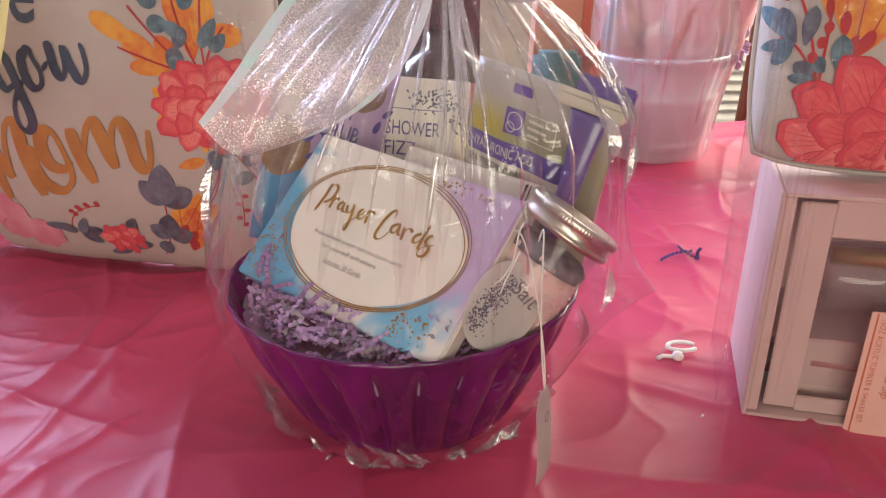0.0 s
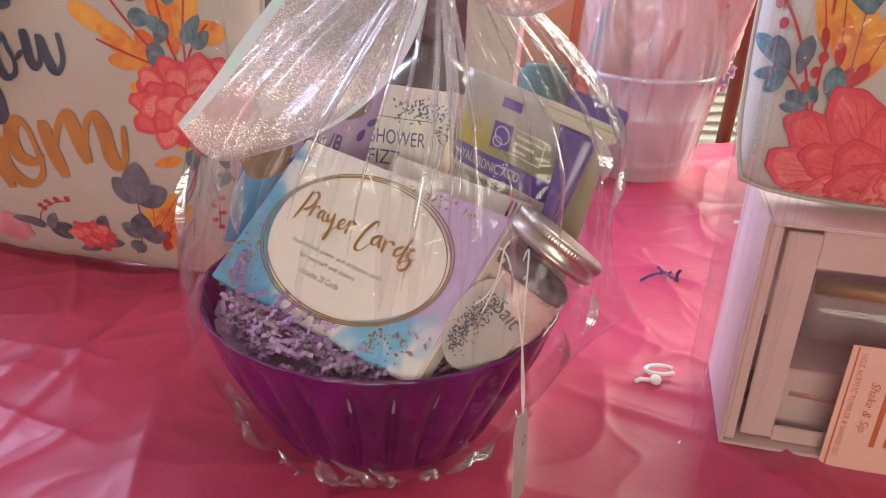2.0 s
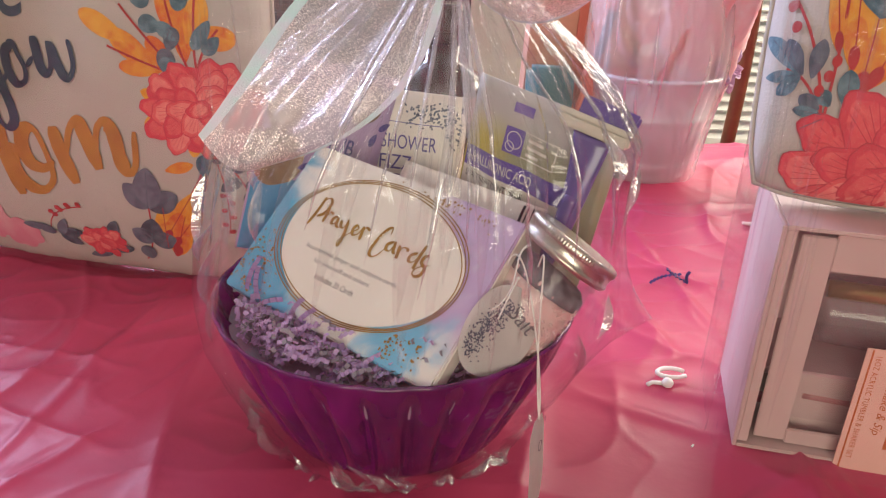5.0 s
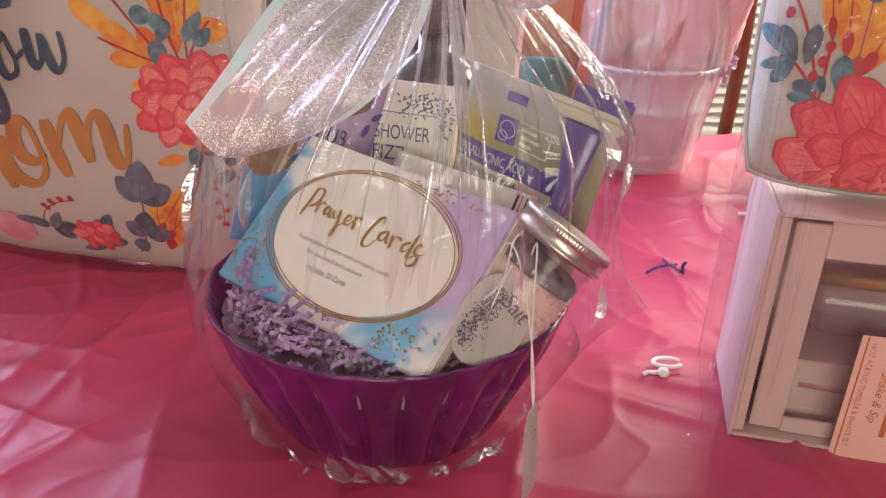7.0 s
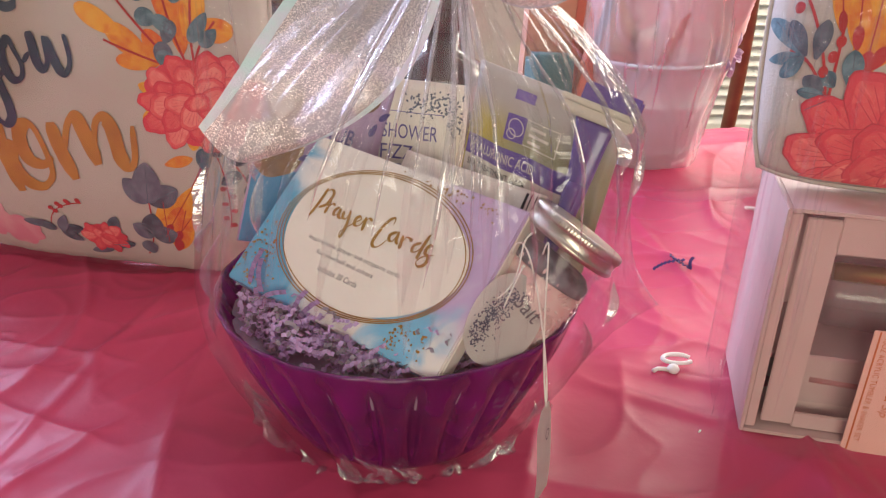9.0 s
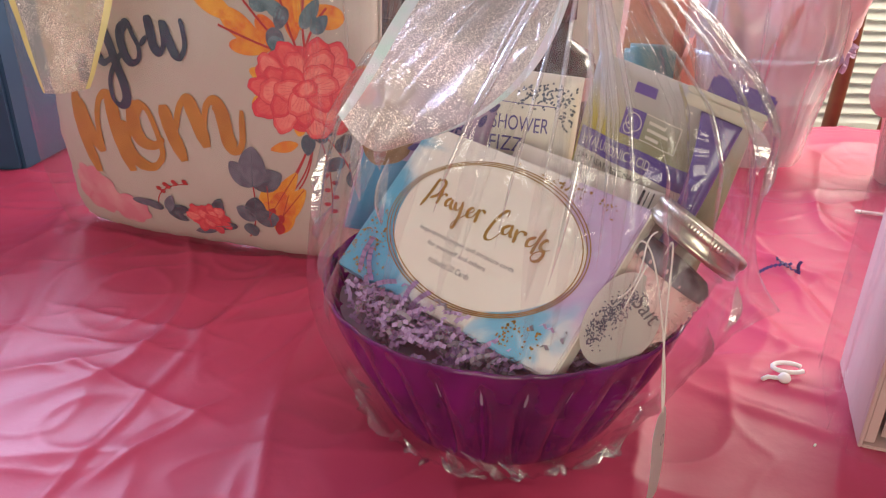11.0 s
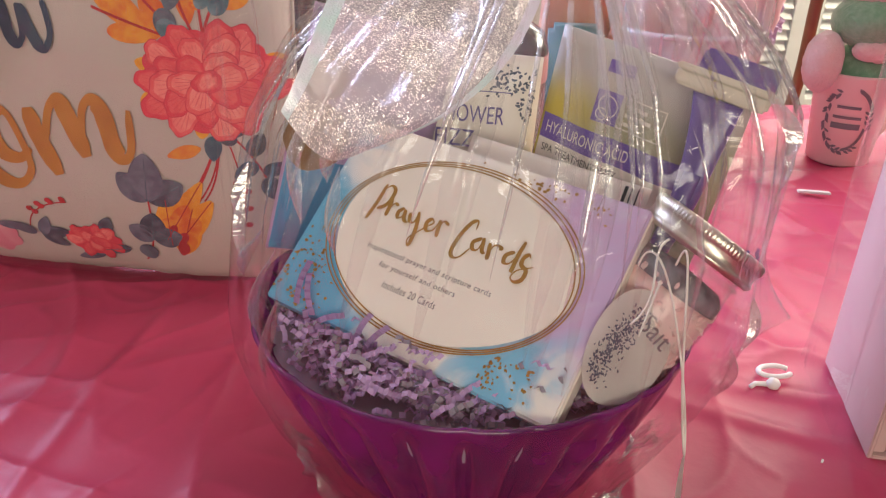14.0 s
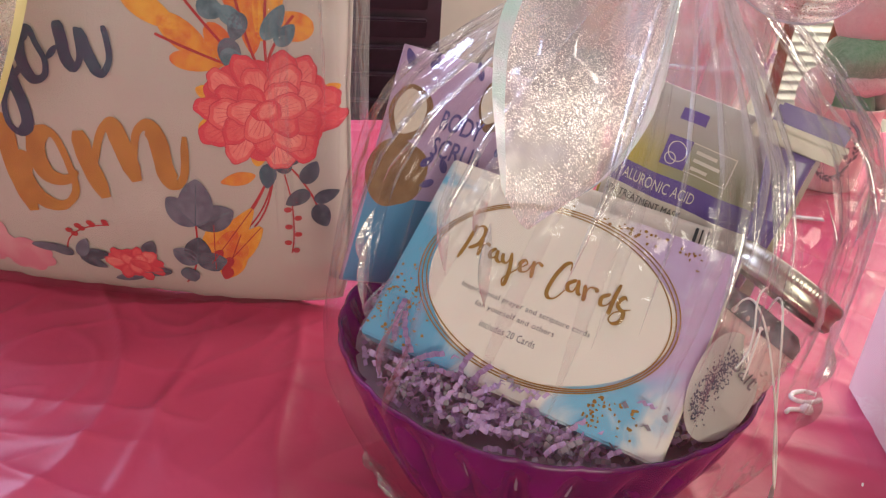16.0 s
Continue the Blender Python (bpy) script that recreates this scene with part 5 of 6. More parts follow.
for k in range(14):
    a = rb.uniform(3.3, 6.2)
    z0 = rb.uniform(0.16, 0.26)
    part("fold", ridge(a, z0, a + rb.uniform(-0.12, 0.12), min(0.375, z0 + rb.uniform(0.06, 0.16)), rb.uniform(0.001, 0.002), rb.uniform(0.002, 0.005)), FILM_FOLD, sack, smooth=True)
for k in range(11):
    a = 4.75 + rb.gauss(0.0, 0.40)
    part("fold", ridge(a, rb.uniform(0.19, 0.27), 4.72 + (a - 4.72) * 0.7, 0.375, 0.0014, rb.uniform(0.002, 0.0045)), FILM_FOLD, sack, smooth=True)

# long soft pleats drawn down over the card, glare streaks in their colour, and sharp facets at the shoulder
for k in range(13):
    a = 4.75 + rb.uniform(-0.95, 0.75)
    part("fold", ridge(a, rb.uniform(0.10, 0.20), 4.72 + (a - 4.72) * 0.8, rb.uniform(0.30, 0.37), rb.uniform(0.001, 0.003), rb.uniform(0.004, 0.013)), FILM_STREAK, sack, smooth=True)
for k in range(12):
    a = rb.uniform(3.35, 4.1) if k < 8 else rb.uniform(5.5, 6.1)
    z0 = rb.uniform(0.10, 0.24)
    part("fold", ridge(a, z0, a + rb.uniform(-0.12, 0.12), z0 + rb.uniform(0.025, 0.06), rb.uniform(0.003, 0.006), rb.uniform(0.004, 0.008)), FILM_FOLD, sack)

# crushed folds round the foot of the bag
for k in range(40):
    a = rb.uniform(3.25, 6.2)
    z0 = rb.uniform(0.002, 0.012)
    part("fold", ridge(a, z0, a + rb.uniform(-0.22, 0.22), z0 + rb.uniform(0.006, 0.04), rb.uniform(0.002, 0.0055), rb.uniform(0.004, 0.010)), FILM_FOLD, sack, smooth=True)

# ---- ribbon tied round the neck ----
ribbon = thing("organza_bow", None, "lilac glitter organza bow with satin edges", "bow")


def tail(name, left, right, bulge, mat, edge_mat, parent):
    """A length of wide ribbon between two edge curves, bowed across."""
    def sheet(lo, hi, extra=0.0):
        def fn(s, w):
            q = lo + (hi - lo) * w
            a, b = bez(left, s), bez(right, s)
            m = a.lerp(b, q)
            m += Vector(bulge) * math.sin(math.pi * q) * (0.5 + 0.5 * s)
            m += Vector((0, -1, 0.2)) * (0.0015 * noise.noise(Vector((s * 9, q * 6, 1))) + extra)
            return m
        return fn
    part(name, grid(60, 30, sheet(0.05, 0.95)), mat, parent, "sheer glitter organza", True)
    part("satin_edge", grid(60, 3, sheet(0.0, 0.075, 0.0004)), edge_mat, parent, "iridescent satin edge", True)
    part("satin_edge", grid(60, 3, sheet(0.935, 1.0, 0.0004)), edge_mat, parent, "iridescent satin edge", True)


tail("tail", ((-0.060, 0.500, 1.125), (-0.110, 0.500, 1.088), (-0.112, 0.418, 1.060), (-0.121, 0.346, 1.046)),
     ((0.000, 0.500, 1.130), (-0.004, 0.500, 1.072), (-0.018, 0.420, 1.030), (-0.096, 0.382, 1.020)), (0.0, -0.010, -0.006), ORGANZA, RIBBON_EDGE, ribbon)
tail("loop", ((0.0, 0.475, 1.125), (0.02, 0.430, 1.115), (0.06, 0.440, 1.120), (0.09, 0.47, 1.15)),
     ((0.0, 0.495, 1.125), (0.02, 0.455, 1.068), (0.075, 0.450, 1.075), (0.11, 0.49, 1.13)), (0.0, -0.006, -0.006), ORGANZA, RIBBON_EDGE, ribbon)
tail("loop", ((0.0, 0.475, 1.13), (-0.03, 0.44, 1.17), (-0.06, 0.45, 1.19), (-0.09, 0.48, 1.20)),
     ((0.0, 0.495, 1.125), (-0.03, 0.47, 1.14), (-0.07, 0.48, 1.145), (-0.10, 0.50, 1.16)), (0.0, -0.006, -0.006), ORGANZA, RIBBON_EDGE, ribbon)
part("knot", lathe([(0.0, -0.014), (0.014, -0.012), (0.018, 0.0), (0.014, 0.012), (0.0, 0.014)], 24), RIBBON_EDGE, ribbon, smooth=True).location = (0.0, 0.486, 1.128)

# ---- price tag on its string ----
tagthing = thing("price_tag", None, "white paper tag hanging on a looped white string", "tag")
top, hang = Vector((0.056, 0.446, 0.949)), Vector((0.064, 0.402, 0.845))
for k, (dx, sway) in enumerate(((-0.005, 0.004), (0.005, -0.002))):
    p = [top + Vector((dx * 2 - 0.004, 0.002, -0.016)), top + Vector((dx * 2.2 - 0.001, 0, 0.002)), top + Vector((dx + 0.004, -0.006, 0.004)), Vector((0.058 + dx * 0.6, 0.424, 0.915)), Vector((0.062 + sway, 0.414, 0.880)), hang]
    part("string", tube([bez(p, s / 28) for s in range(29)], 0.0006), STRING, tagthing, smooth=True)
knot = Vector((0.047, 0.428, 0.934))
part("string", tube([bez([top + Vector((-0.002, -0.004, 0.002)), top + Vector((-0.012, -0.004, -0.002)), knot, Vector((0.044, 0.424, 0.922)), Vector((0.030, 0.415, 0.918))], s / 20) for s in range(21)], 0.0006), STRING, tagthing, smooth=True)
part("string", tube([bez([knot, Vector((0.040, 0.418, 0.925)), Vector((0.034, 0.412, 0.913))], s / 12) for s in range(13)], 0.0006), STRING, tagthing, smooth=True)
part("knot", lathe([(0, -0.0015), (0.0015, 0), (0, 0.0015)], 10), STRING, tagthing, smooth=True).location = knot
tp = basis((0.064, 0.401, 0.847), (0.50, 0.87, 0.0), (0.008, 0.016, 0.071))


def tag_outline(u, v):
    w = 0.024 * (0.55 + 0.45 * min(1, (1 - v) / 0.16))
    return ((u - 0.5) * w, -0.074 + 0.074 * v, 0.0009 * math.sin(v * 5))


bm = grid(6, 16, tag_outline)
bmesh.ops.solidify(bm, geom=bm.faces[:], thickness=0.0006)
tc = part("card", bm, TAG, tagthing, "plain white tag")
tc.matrix_basis = tp
eye = part("ink_mark", ellipse_line((0.001, -0.022), 0.0026, 0.004, 0.0008, h=0.0016, seg=20), GREY_INK, tagthing)
eye.matrix_basis = tp

# ---- boxed tumbler set ----
GX = Vector((0.97, -0.243, 0))
box_pose = basis((0.2405, 0.4945, TOP + 0.002), GX, (0, 0, 1)) @ pose(0, 0, 0, 1.5)
GW, GH, GD = 0.27, 0.196, 0.115
gift = thing("tumbler_box", box_pose, "blush cardboard box with a window showing a tumbler", "box")
part("back_panel", block(GW - 0.006, GH - 0.006, 0.003, (GW / 2, GH / 2, -GD)), BOX_INSIDE, gift)
part("side_panel", block(0.003, GH, GD, (0.0015, GH / 2, -GD), 0.0008), BOX_PINK, gift)
part("side_panel", block(0.003, GH, GD, (GW - 0.0015, GH / 2, -GD), 0.0008), BOX_PINK, gift)
part("bottom_panel", block(GW - 0.006, 0.003, GD, (GW / 2, 0.0015, -GD), 0.0008), BOX_PINK, gift)
part("top_panel", block(GW - 0.006, 0.003, GD, (GW / 2, GH - 0.0015, -GD), 0.0008), BOX_PINK, gift)
part("rim", block(0.008, GH - 0.008, 0.003, (0.0075, GH / 2, -0.006), 0.0008), BOX_PINK, gift)
part("inner_frame", block(0.024, GH - 0.016, 0.003, (0.0285, GH / 2 - 0.002, -0.013), 0.0008), BOX_PINK, gift)
part("inner_frame", block(0.026, GH - 0.016, 0.003, (GW - 0.022, GH / 2 - 0.002, -0.010), 0.0008), BOX_PINK, gift)
part("inner_frame", block(GW - 0.09, 0.030, 0.003, (GW / 2 - 0.005, GH - 0.021, -0.0125), 0.0008), BOX_PINK, gift)
part("inner_frame", block(GW - 0.09, 0.014, 0.003, (GW / 2 - 0.005, 0.011, -0.0125), 0.0008), BOX_PINK, gift)
part("window_pane", panel(0.036, 0.028, GW - 0.035, GH - 0.036, h=-0.0135), GLASS, gift, "clear plastic window")
part("insert", block(GW - 0.05, 0.060, 0.003, (GW / 2, 0.033, -0.030), 0.0008), BOX_PINK, gift, "blush card insert")
part("shelf", block(GW - 0.02, 0.003, GD - 0.03, (GW / 2, 0.062, -GD + 0.004), 0.0008), BOX_INSIDE, gift)
set_cup = part("tumbler", lathe([(0.0, 0.0), (0.026, 0.0), (0.028, 0.004), (0.036, 0.15), (0.0365, 0.155), (0.034, 0.155), (0.027, 0.008), (0.0, 0.006)], 40), ACRYLIC, gift, "clear acrylic tumbler", True)
set_cup.matrix_basis = pose(0.052, 0.105, -0.06, 0, 90, 0)
bnd = part("metal_band", lathe([(0.030, 0.0), (0.0375, 0.001), (0.0375, 0.020), (0.030, 0.021)], 40), BRASS, gift, "brass band of the shaker", True)
bnd.matrix_basis = pose(0.19, 0.105, -0.06, 0, 90, 0)
rod = part("straw", tube([(0.05, 0.135, -0.035), (0.24, 0.131, -0.035)], 0.007, 14), BRASS, gift, "brass straw lying across the set", True)
small = part("stirrer", tube([(0.05, 0.040, -0.03), (0.13, 0.037, -0.03)], 0.004, 12), ROSE_LABEL, gift, "rose stirrer", True)
part("stirrer_end", tube([(0.098, 0.028, -0.027), (0.100, 0.055, -0.027)], 0.005, 12), METAL, gift, smooth=True)
lab = part("label", block(0.16, 0.112, 0.001, (0.076 + 0.08, 0.056 - 0.004, 0.0005), 0.0003), LABEL_PEACH, gift, "peach paper label")
for x in (0.0805,):
    part("label_line", block(0.0012, 0.110, 0.0004, (x, 0.052, 0.0014), 0), COPPER_INK, lab)
part("lettering", words("16OZ ACRYLIC TUMBLER & SHAKER SET", (0.0835, 0.102), 0.094, 0.0042, turn=-90, h=0.0017, spacing=1.1), COPPER_INK, lab, "copper capitals")
part("lettering", words("Shake & Sip", (0.094, 0.079), 0.046, 0.0085, turn=-90, shear=0.35, h=0.0017), COPPER_INK, lab, "copper script")
for x, w, t in ((0.107, 0.062, 0.004), (0.117, 0.060, 0.0095)):
    part("print_bar", block(t, w, 0.0003, (x + t / 2, 0.052, 0.0014), 0), COPPER_INK, lab)

# ---- pillow on the box ----
p2_pose = basis((0.2405, 0.4945, TOP + 0.2), GX, (0.243, 0.97, 0)) @ pose(0.172, 0.040, 0.0015, -13)
rose, on2 = pillow("throw_pillow", p2_pose, 0.40, 0.40, 0.12, "white throw pillow printed with a large coral peony")


def o2(u, v, h):
    return on2(u - 0.172, max(0.003, v), h)


peony(rose, (0.070, 0.022), 0.070, 0.050, o2, 12, ((0.80, 10, 0.36), (0.52, 7, 0.36), (0.24, 5, 0.32)), "large coral peony in watercolour")
for q in ((0.020, 0.150, 0.055, 0.016, -85), (0.006, 0.155, 0.05, 0.012, -80), (0.034, 0.142, 0.066, 0.022, -92), (0.055, 0.135, 0.055, 0.02, -110), (0.08, 0.15, 0.07, 0.024, -80), (0.095, 0.12, 0.05, 0.02, -70)):
    flame(rose, (q[0], q[1]), q[2], q[3], q[4], o2, 0.0010)
for p in (((0.012, 0.062), (0.008, 0.10), (-0.018, 0.145)), ((0.014, 0.062), (0.016, 0.10), (0.014, 0.16)), ((0.01, 0.066), (0.0, 0.09), (-0.014, 0.094))):
    part("stem", stroke(p, 0.0018, o2, 0.0013), RED_PRINT, rose)
for x0, y0, x1, y1, wd in ((-0.005, 0.090, -0.027, 0.116, 0.011), (-0.004, 0.090, -0.016, 0.114, 0.010), (0.002, 0.088, 0.005, 0.114, 0.011), (-0.005, 0.090, -0.025, 0.087, 0.009), (-0.005, 0.089, -0.017, 0.075, 0.010),
                           (0.026, 0.069, 0.024, 0.095, 0.013), (0.013, 0.061, -0.001, 0.052, 0.010), (0.010, 0.067, -0.003, 0.076, 0.011), (0.016, 0.070, 0.008, 0.080, 0.011), (0.012, 0.064, -0.006, 0.066, 0.008), (0.036, 0.128, 0.030, 0.160, 0.026), (0.052, 0.118, 0.060, 0.148, 0.018)):
    ln, ang = math.hypot(x1 - x0, y1 - y0), math.degrees(math.atan2(y1 - y0, x1 - x0))
    part("leaf", leaf((x0, y0), ln, wd, ang, o2, 0.0016 + 0.0003 * rnd.random(), 1.35), rnd.choice((LEAF_TEAL, LEAF_TEAL, LEAF_NAVY)), rose)
    part("vein", stroke(((x0, y0), (x0 + 0.9 * (x1 - x0), y0 + 0.9 * (y1 - y0))), 0.0005, o2, 0.0023, 6), LEAF_NAVY, rose)
for x, y in ((-0.017, 0.136), (-0.013, 0.122), (0.012, 0.09), (0.008, 0.08), (0.015, 0.10), (-0.02, 0.146)):
    part("berry", blob((x, y), 0.003, 0.004, o2, 0.0018, 3, 0.02, rings=2, seg=14), RED_PRINT, rose)
part("leaf", leaf((0.03, 0.068), 0.02, 0.014, 25, o2, 0.0012), LEAF_GOLD, rose)


# ---- film round the pillows and the box ----
def wrap(m, w, d, h, corner, flare, seed, lean=0.0, tuck=0.0):
    """An upright sleeve of film with soft pleats; its foot is crumpled."""
    def fn(u, v):
        a = 2 * math.pi * u
        c, s = math.cos(a), math.sin(a)
        e = 2 / corner
        x, y = w / 2 * math.copysign(abs(c) ** e, c), d / 2 * math.copysign(abs(s) ** e, s)
        n = noise.noise(Vector((c * 2 + seed, s * 2, v * 1.5)))
        k = 1 + 0.012 * (abs(math.sin(14 * a + 4 * n)) - 0.5) * (0.5 + v) + 0.02 * n - flare * max(0, v - 0.55) ** 2
        k += 0.03 * math.exp(-v / 0.04) * noise.noise(Vector((c * 11, s * 11, seed)))
        under = 1 - tuck * (1 - min(1, v / 0.2) ** 0.5)
        return m @ Vector((x * k + lean * v, y * k * under, h * v))
    return fn


box_mid = box_pose @ Vector((GW / 2, 0, -GD / 2))
wm = Matrix.Translation((box_mid.x - 0.002, box_mid.y, TOP + 0.004)) @ Euler((0, 0, math.atan2(GX.y, GX.x))).to_matrix().to_4x4()


def wrap_folds(bm_fn, parent, seed, turns):
    """Standing folds of film that run up a sleeve."""
    rw_ = random.Random(seed)
    for _ in range(9):
        u0, v0, ln = rw_.uniform(*turns), rw_.uniform(0.05, 0.5), rw_.uniform(0.2, 0.45)
        wd, du = rw_.uniform(0.0015, 0.005), rw_.uniform(-0.012, 0.012)

        def fn(s, w):
            p = bm_fn(u0 + du * s, min(1, v0 + ln * s))
            q = bm_fn(u0 + du * s + 0.002, min(1, v0 + ln * s))
            t = (q - p).normalized()
            o = Vector((t.y, -t.x, 0))
            k = math.sin(math.pi * max(0.03, min(0.97, s)))
            return p + t * (w - 0.5) * wd * k + o * (0.001 + 0.003 * (1 - abs(2 * w - 1)) * k)
        part("fold", grid(22, 2, fn), FILM_SIDE, parent)


w2 = thing("cellophane_wrap", None, "clear cellophane wrapped round the pillow and box", "wrapping film", "film wraps")
sleeve2 = wrap(wm, GW + 0.034, GD + 0.05, 0.56, 7, 0.9, 3.0)
part("film", grid(200, 60, sleeve2, close_u=True), FILM_SIDE, w2, "clear crinkled cellophane", True)
pm = Matrix.Translation((-0.357, 0.806, TOP + 0.004)) @ Euler((0, 0, math.atan2(MU.y, MU.x))).to_matrix().to_4x4()
w1 = thing("cellophane_wrap", None, "clear cellophane wrapped round the lettered pillow", "wrapping film", "film wraps")
sleeve1 = wrap(pm, 0.418, 0.138, 0.50, 5, 0.6, 8.0, tuck=0.7)
part("film", grid(200, 60, sleeve1, close_u=True), FILM_SIDE, w1, "clear crinkled cellophane", True)
wrap_folds(sleeve2, w2, 5, (0.50, 0.70))
wrap_folds(sleeve1, w1, 6, (0.55, 0.98))
yellow = thing("organza_ribbon", None, "sheer yellow glitter ribbon hanging from the wrapped pillow", "ribbon")
tail("tail", ((-0.50, 0.70, 1.20), (-0.50, 0.69, 1.12), (-0.475, 0.67, 1.03), (-0.455, 0.66, 0.965)),
     ((-0.36, 0.70, 1.20), (-0.355, 0.68, 1.12), (-0.375, 0.66, 1.04), (-0.408, 0.655, 0.972)), (0, -0.01, 0), ORGANZA_YELLOW, YELLOW_EDGE, yellow)

# ---- small things on the cloth ----
ring_ob = thing("plastic_loop", pose(0.218, 0.588, TOP + 0.004, 0, 0, 8), "white plastic tag fastener curled on the cloth", "fastener")
part("loop", tube([(0.014 * math.cos(a), 0.0075 * math.sin(a) + 0.002, 0.0025 + 0.003 * math.sin(a / 2)) for a in [0.35 + k * 5.3 / 30 for k in range(31)]], 0.0021, 8), WHITE_PLASTIC, ring_ob, smooth=True)
part("bead", lathe([(0, -0.004), (0.0045, -0.002), (0.0055, 0.001), (0.004, 0.004), (0, 0.005)], 16), WHITE_PLASTIC, ring_ob, smooth=True).location = (-0.010, -0.012, 0.003)
part("stub", tube([(-0.012, -0.010, 0.002), (-0.022, -0.007, 0.002), (-0.028, -0.010, 0.002)], 0.002, 8), WHITE_PLASTIC, ring_ob, smooth=True)
bit = tagged(part("paper_scrap", block(0.040, 0.009, 0.003, (0, 0, 0), 0.0012), WHITE_PLASTIC), "small white scrap lying on the cloth", "scrap")
bit.matrix_world = pose(0.445, 0.969, TOP + 0.004, 0, 0, -14)
tiny = tagged(part("paper_crumb", block(0.004, 0.0015, 0.001, (0, 0, 0), 0.0003), WHITE_PLASTIC), "tiny white crumb on the cloth", "crumb")
tiny.matrix_world = pose(0.208, 0.493, TOP + 0.002, 0, 0, 50)

# ---- bucket of gifts ----
KX, KY = 0.345, 1.215
bucket = thing("bucket", pose(KX, KY, TOP + 0.003), "galvanised metal bucket with ribbed bands on the cloth", "bucket")
part("pail", lathe([(0.0, 0.0), (0.070, 0.0), (0.072, 0.004), (0.074, 0.022), (0.0765, 0.024), (0.0765, 0.028), (0.076, 0.03), (0.089, 0.095), (0.0915, 0.097), (0.0915, 0.101), (0.0905, 0.103), (0.103, 0.158), (0.107, 0.160), (0.107, 0.165), (0.103, 0.166), (0.101, 0.160), (0.072, 0.006), (0.0, 0.005)], 64), GALVANISED, bucket, smooth=True)
for sx in (-1, 1):
    part("ear", block(0.006, 0.03, 0.03, (sx * 0.104, 0, 0.128), 0.003), GALVANISED, bucket)
tis = thing("tissue_paper", pose(KX + 0.03, KY - 0.01, TOP + 0.07), "crumpled pale pink tissue paper standing in the bucket", "tissue paper")


def crumple(u, v):
    a = 2 * math.pi * u
    r = 0.050 + 0.055 * v
    r *= 1 + 0.16 * noise.noise(Vector((math.cos(a) * 3, math.sin(a) * 3, v * 5))) + 0.07 * math.sin(9 * a + 3 * v) + 0.12 * abs(noise.noise(Vector((math.cos(a) * 7, math.sin(a) * 7, v * 12))))
    return (r * math.cos(a) + 0.025 * v, r * math.sin(a) * 0.8, 0.27 * v)


part("sheet", grid(90, 24, crumple, close_u=True), TISSUE, tis, smooth=True)
bk = thing("gift_book", pose(KX - 0.065, KY - 0.005, TOP + 0.09, 0, 14, 12), "coral boxed gift with a slate panel in the bucket", "gift box")
part("board", block(0.13, 0.02, 0.30, (0, 0, 0), 0.002), ORANGE_BOARD, bk)
part("panel", block(0.13, 0.003, 0.07, (0, -0.0117, 0.085), 0.0005), GREY_BOARD, bk, "slate grey panel")
part("panel", block(0.045, 0.003, 0.22, (-0.03, -0.0148, 0.08), 0.0005), TAN_BOARD, bk, "tan strip")
part("picture", block(0.03, 0.002, 0.035, (0.025, -0.0145, 0.09), 0.0005), ROSE_LABEL, bk, "small framed picture")
tan = thing("gift_book", pose(0.195, 1.28, TOP + 0.003, 0, 3, 10), "tan boxed gift with a coral strip standing beside the bucket", "gift box")
part("board", block(0.12, 0.03, 0.36, (0, 0, 0), 0.002), TAN_BOARD, tan)
part("panel", block(0.035, 0.003, 0.30, (0.035, -0.0167, 0.03), 0.0005), ORANGE_BOARD, tan, "coral strip")
teal = tagged(part("gift_tin", block(0.075, 0.05, 0.165, (0, 0, 0), 0.008), TEAL_TIN, smooth=True), "small teal gift tin standing beside the bucket", "tin")
teal.matrix_world = pose(0.178, 1.20, TOP + 0.003, 0, 0, -8)
st = thing("red_stick", pose(KX - 0.035, KY - 0.07, TOP + 0.10, 0, 22, 0), "red plastic stick leaning in the bucket", "stick")
part("rod", tube([(0, 0, 0), (0, 0, 0.26)], 0.007, 12), RED_BOARD, st, smooth=True)
vio = tagged(part("bow", blob((0, 0), 0.03, 0.035, lobes=7, depth=0.3, rings=4), PACK_LILAC), "lilac ribbon rosette on the bucket's rim", "rosette")
for k, v in enumerate(vio.data.vertices):
    v.co.z += 0.012 * noise.noise(v.co * 90)
vio.matrix_world = pose(KX + 0.098, KY - 0.045, TOP + 0.185, 80, 0, 35)
kw = thing("cellophane_bag", None, "clear cellophane bag round the galvanised bucket", "gift bag")


def bucket_film(u, v):
    a = 2 * math.pi * u
    z = 0.46 * v
    r = 0.086 + 0.14 * min(z, 0.175) - 0.10 * max(0, z - 0.2) ** 1.2
    n = noise.noise(Vector((math.cos(a) * 2, math.sin(a) * 2, v * 4)))
    r *= 1 + 0.05 * (abs(math.sin(11 * a + 5 * n)) - 0.5) * (0.4 + v) + 0.05 * n
    return (KX + r * math.cos(a), KY + r * math.sin(a), TOP + 0.006 + z)


part("film", grid(160, 60, bucket_film, close_u=True), FILM_FAR, kw, "clear crinkled cellophane", True)

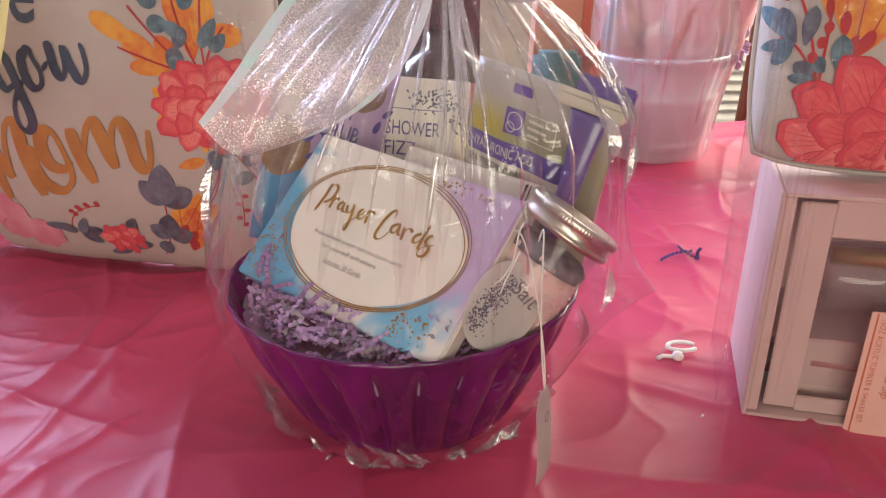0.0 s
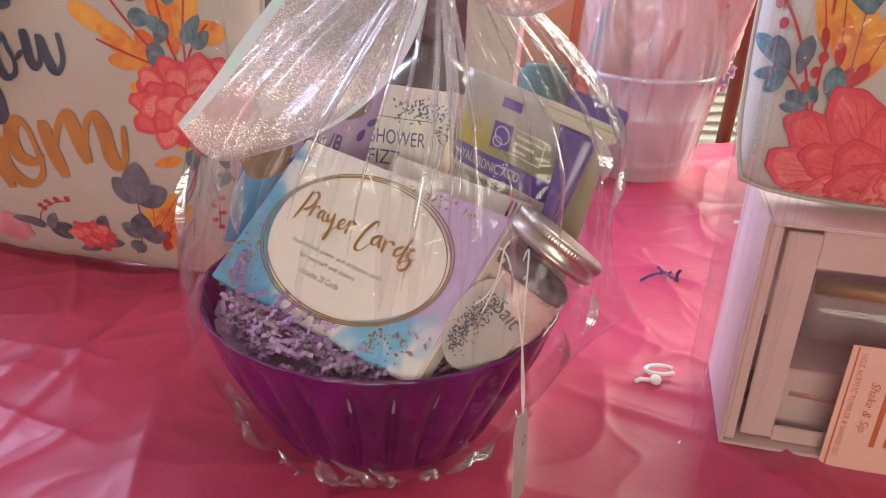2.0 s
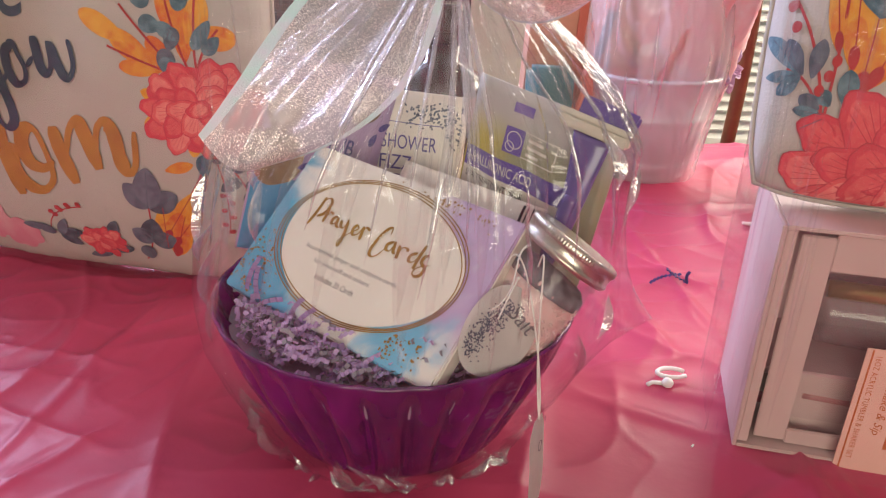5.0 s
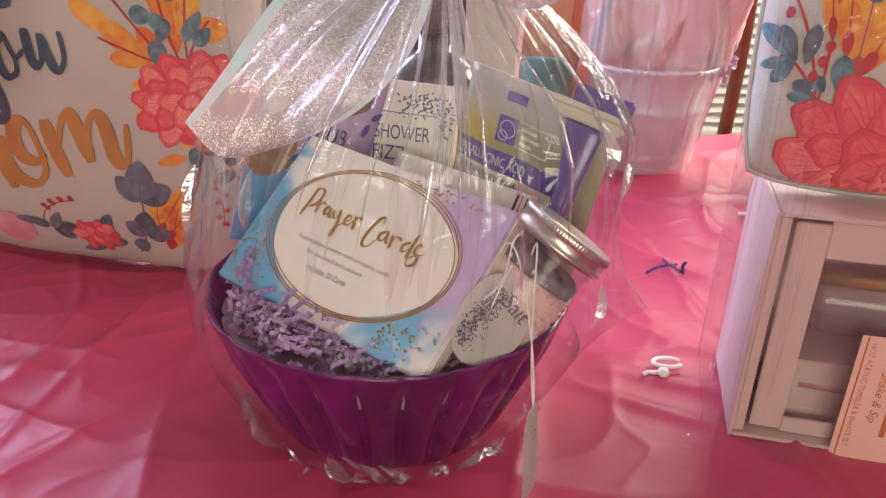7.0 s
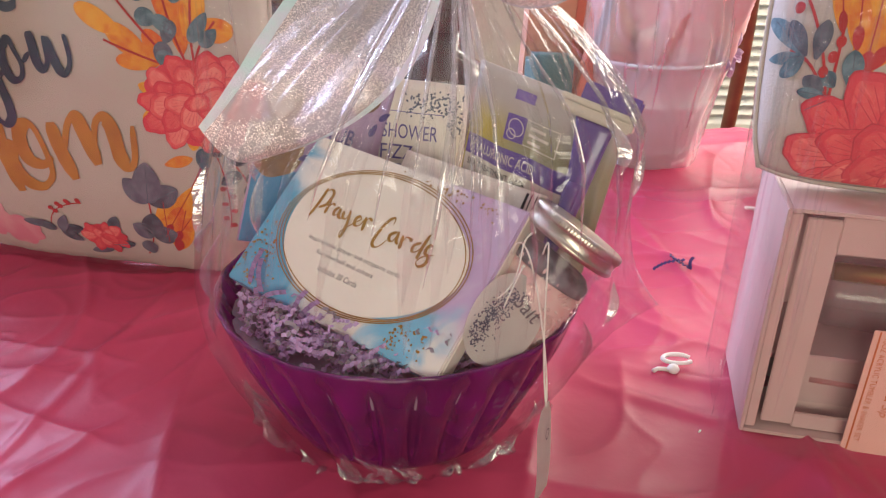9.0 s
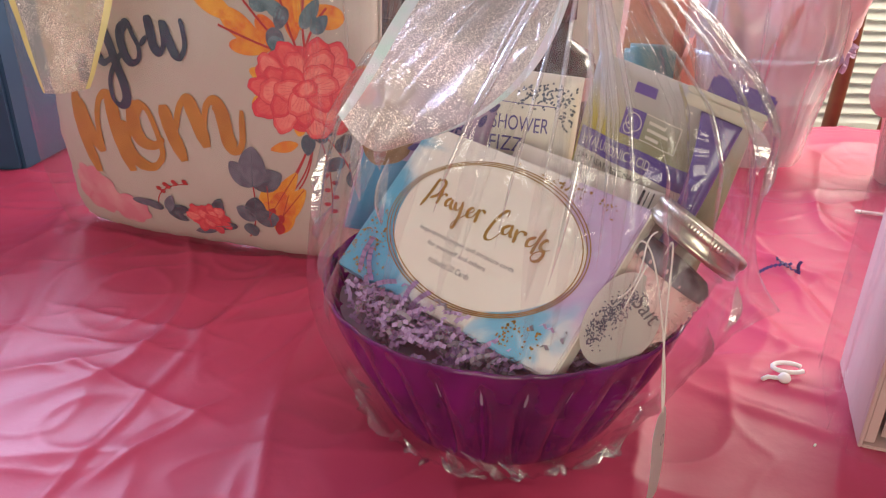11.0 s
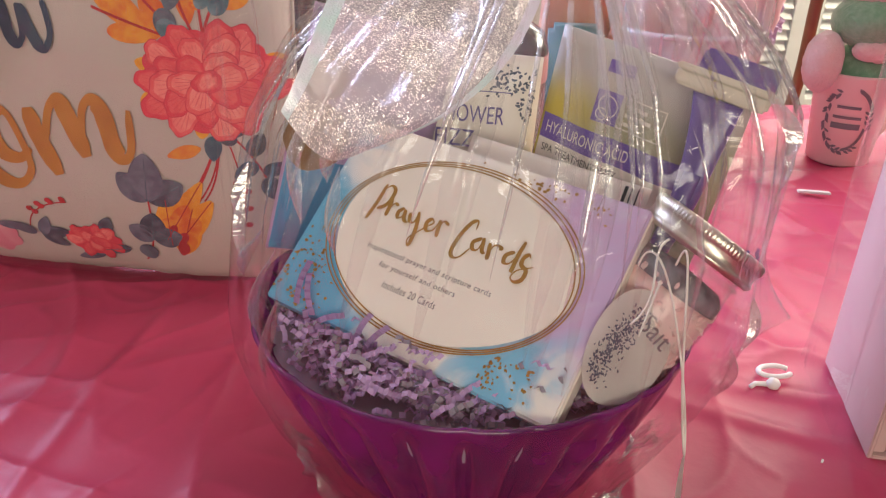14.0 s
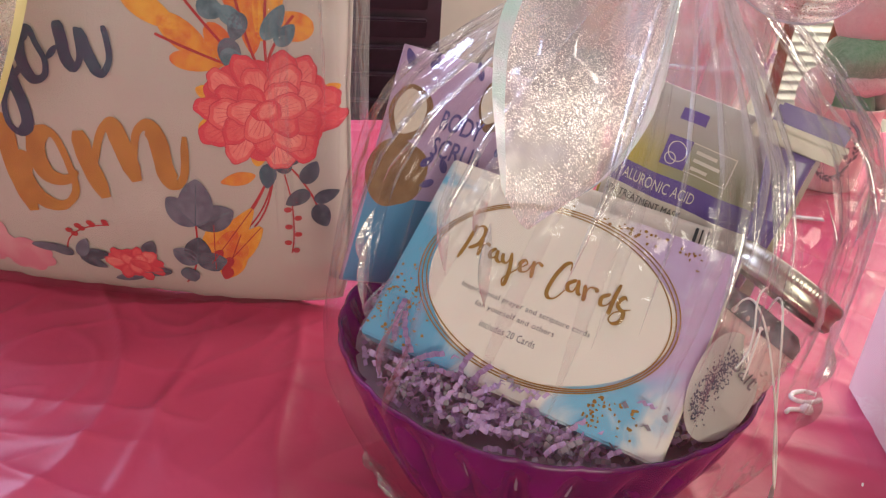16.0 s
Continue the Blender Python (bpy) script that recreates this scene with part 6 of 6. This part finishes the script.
for k in range(12):
    u0, du = 0.5 + 0.5 * rb.random(), rb.uniform(-0.02, 0.02)
    v0, ln = rb.uniform(0.05, 0.5), rb.uniform(0.15, 0.4)

    def crease(s, w, u0=u0, du=du, v0=v0, ln=ln):
        p = Vector(bucket_film(u0 + du * s, v0 + ln * s))
        d = (p - Vector((KX, KY, p.z))).normalized()
        return p + d * 0.003 * math.sin(math.pi * w) + Vector((-d.y, d.x, 0)) * (w - 0.5) * 0.006 * math.sin(math.pi * max(0.03, min(0.97, s)))
    part("fold", grid(16, 4, crease), FILM_FOLD, kw, smooth=True)

# ---- mug with a soft toy ----
mug = thing("mug", pose(0.545, 1.10, TOP + 0.003), "tall pink ceramic mug with a printed wreath", "mug")
part("cup", lathe([(0.0, 0.0), (0.038, 0.0), (0.041, 0.003), (0.052, 0.122), (0.053, 0.126), (0.051, 0.127), (0.049, 0.124), (0.039, 0.006), (0.0, 0.006)], 56), MUG_PINK, mug, smooth=True)
hp = [(0.045, 0, 0.10), (0.085, 0, 0.112), (0.094, 0, 0.06), (0.075, 0, 0.022), (0.040, 0, 0.026)]
hd_ob = part("handle", tube([bez(hp, s / 20) for s in range(21)], 0.006, 10), MUG_PINK, mug, smooth=True)
hd_ob.matrix_basis = pose(0, 0, 0, 0, 0, 15)


def round_cup(u, v, h):
    a = math.radians(-121) + u / 0.047
    r = 0.0415 + 0.011 * v / 0.122 + h
    return Vector((r * math.cos(a), r * math.sin(a), v))


rw = random.Random(31)
bm = bmesh.new()
for k in range(70):
    a = 2 * math.pi * k / 70
    if 1.2 < a < 1.9:
        continue
    leaf((0.027 * math.cos(a), 0.066 + 0.042 * math.sin(a)), 0.008, 0.0035, math.degrees(a) + 90 + rw.choice((-40, 40)), round_cup, 0.0006, bm=bm)
part("wreath", bm, GREY_INK, mug, "grey printed leaf wreath")["kind"] = "stuff"
for k, (w, t) in enumerate(((0.028, 0.004), (0.034, 0.004), (0.036, 0.008))):
    y = 0.083 - 0.014 * k
    part("print_bar", panel(-w / 2, y, w / 2, y + t, round_cup, 0.0007, 8), GREY_INK, mug)

bm = bmesh.new()
rp_ = random.Random(2)
for c, s, mt in (((0, 0, 0.03), (0.036, 0.034, 0.055), 0), ((0, -0.006, 0.105), (0.046, 0.040, 0.030), 0), ((0, 0, 0.155), (0.042, 0.038, 0.045), 1), ((-0.052, -0.012, 0.062), (0.022, 0.02, 0.034), 1), ((0.050, -0.012, 0.066), (0.022, 0.02, 0.032), 1), ((0.0, -0.028, 0.078), (0.03, 0.014, 0.014), 1)):
    n0 = len(bm.verts)
    geo = bmesh.ops.create_icosphere(bm, subdivisions=4, radius=1, matrix=Matrix.Translation(c) @ Matrix.Diagonal((*s, 1)))
    for v in geo["verts"]:
        v.co += v.co.normalized() * 0.0025 * noise.noise(v.co * 120)
        for f in v.link_faces:
            f.material_index = mt
toy = tagged(part("stuffed_toy", bm, [PLUSH_GREEN, PLUSH_PINK], smooth=True), "green and pale pink plush toy sitting in the mug", "stuffed toy")
toy.matrix_world = pose(0.545, 1.10, TOP + 0.068) @ Matrix.Diagonal((1.15, 1.15, 1.2, 1))

# ---- chair beyond the table ----
chair = thing("chair", pose(0.88, 1.78, 0, 0, 0, 8), "brown wooden chair with a curved fretwork back", "chair")
part("seat", block(0.44, 0.42, 0.035, (0, 0.2, 0.43), 0.01), CHAIR_WOOD, chair)
for x, y in ((-0.18, 0.02), (0.18, 0.02), (-0.18, 0.38), (0.18, 0.38)):
    part("leg", tube([(x, y, 0.0), (x * 0.97, y, 0.22), (x, y, 0.43)], 0.018, 10), CHAIR_WOOD, chair, smooth=True)
for sx in (-1, 1):
    part("back_post", tube([bez([(sx * 0.19, 0.0, 0.44), (sx * 0.20, -0.02, 0.62), (sx * 0.17, -0.01, 0.80), (sx * 0.21, -0.05, 1.02)], s / 16) for s in range(17)], 0.016, 10), CHAIR_WOOD, chair, smooth=True)
    part("scroll", tube([bez([(sx * 0.03, -0.01, 0.46), (sx * 0.13, -0.01, 0.60), (-sx * 0.02, -0.02, 0.70), (sx * 0.12, -0.03, 0.84), (sx * 0.04, -0.04, 1.0)], s / 24) for s in range(25)], 0.013, 10), CHAIR_WOOD, chair, smooth=True)
part("top_rail", tube([bez([(-0.22, -0.05, 1.0), (-0.08, -0.07, 1.05), (0.08, -0.07, 1.05), (0.22, -0.05, 1.0)], s / 16) for s in range(17)], 0.02, 10), CHAIR_WOOD, chair, smooth=True)

# ---- navy box at the far end of the table ----
nb = thing("storage_box", pose(-0.86, 1.12, TOP + 0.003, 0, 0, -4), "navy blue storage box standing on the cloth", "box")
part("body", block(0.30, 0.22, 0.30, (0, 0, 0), 0.006), NAVY_BOX, nb)
part("lid", block(0.306, 0.226, 0.03, (0, 0, 0.301), 0.004), NAVY_BOX, nb)
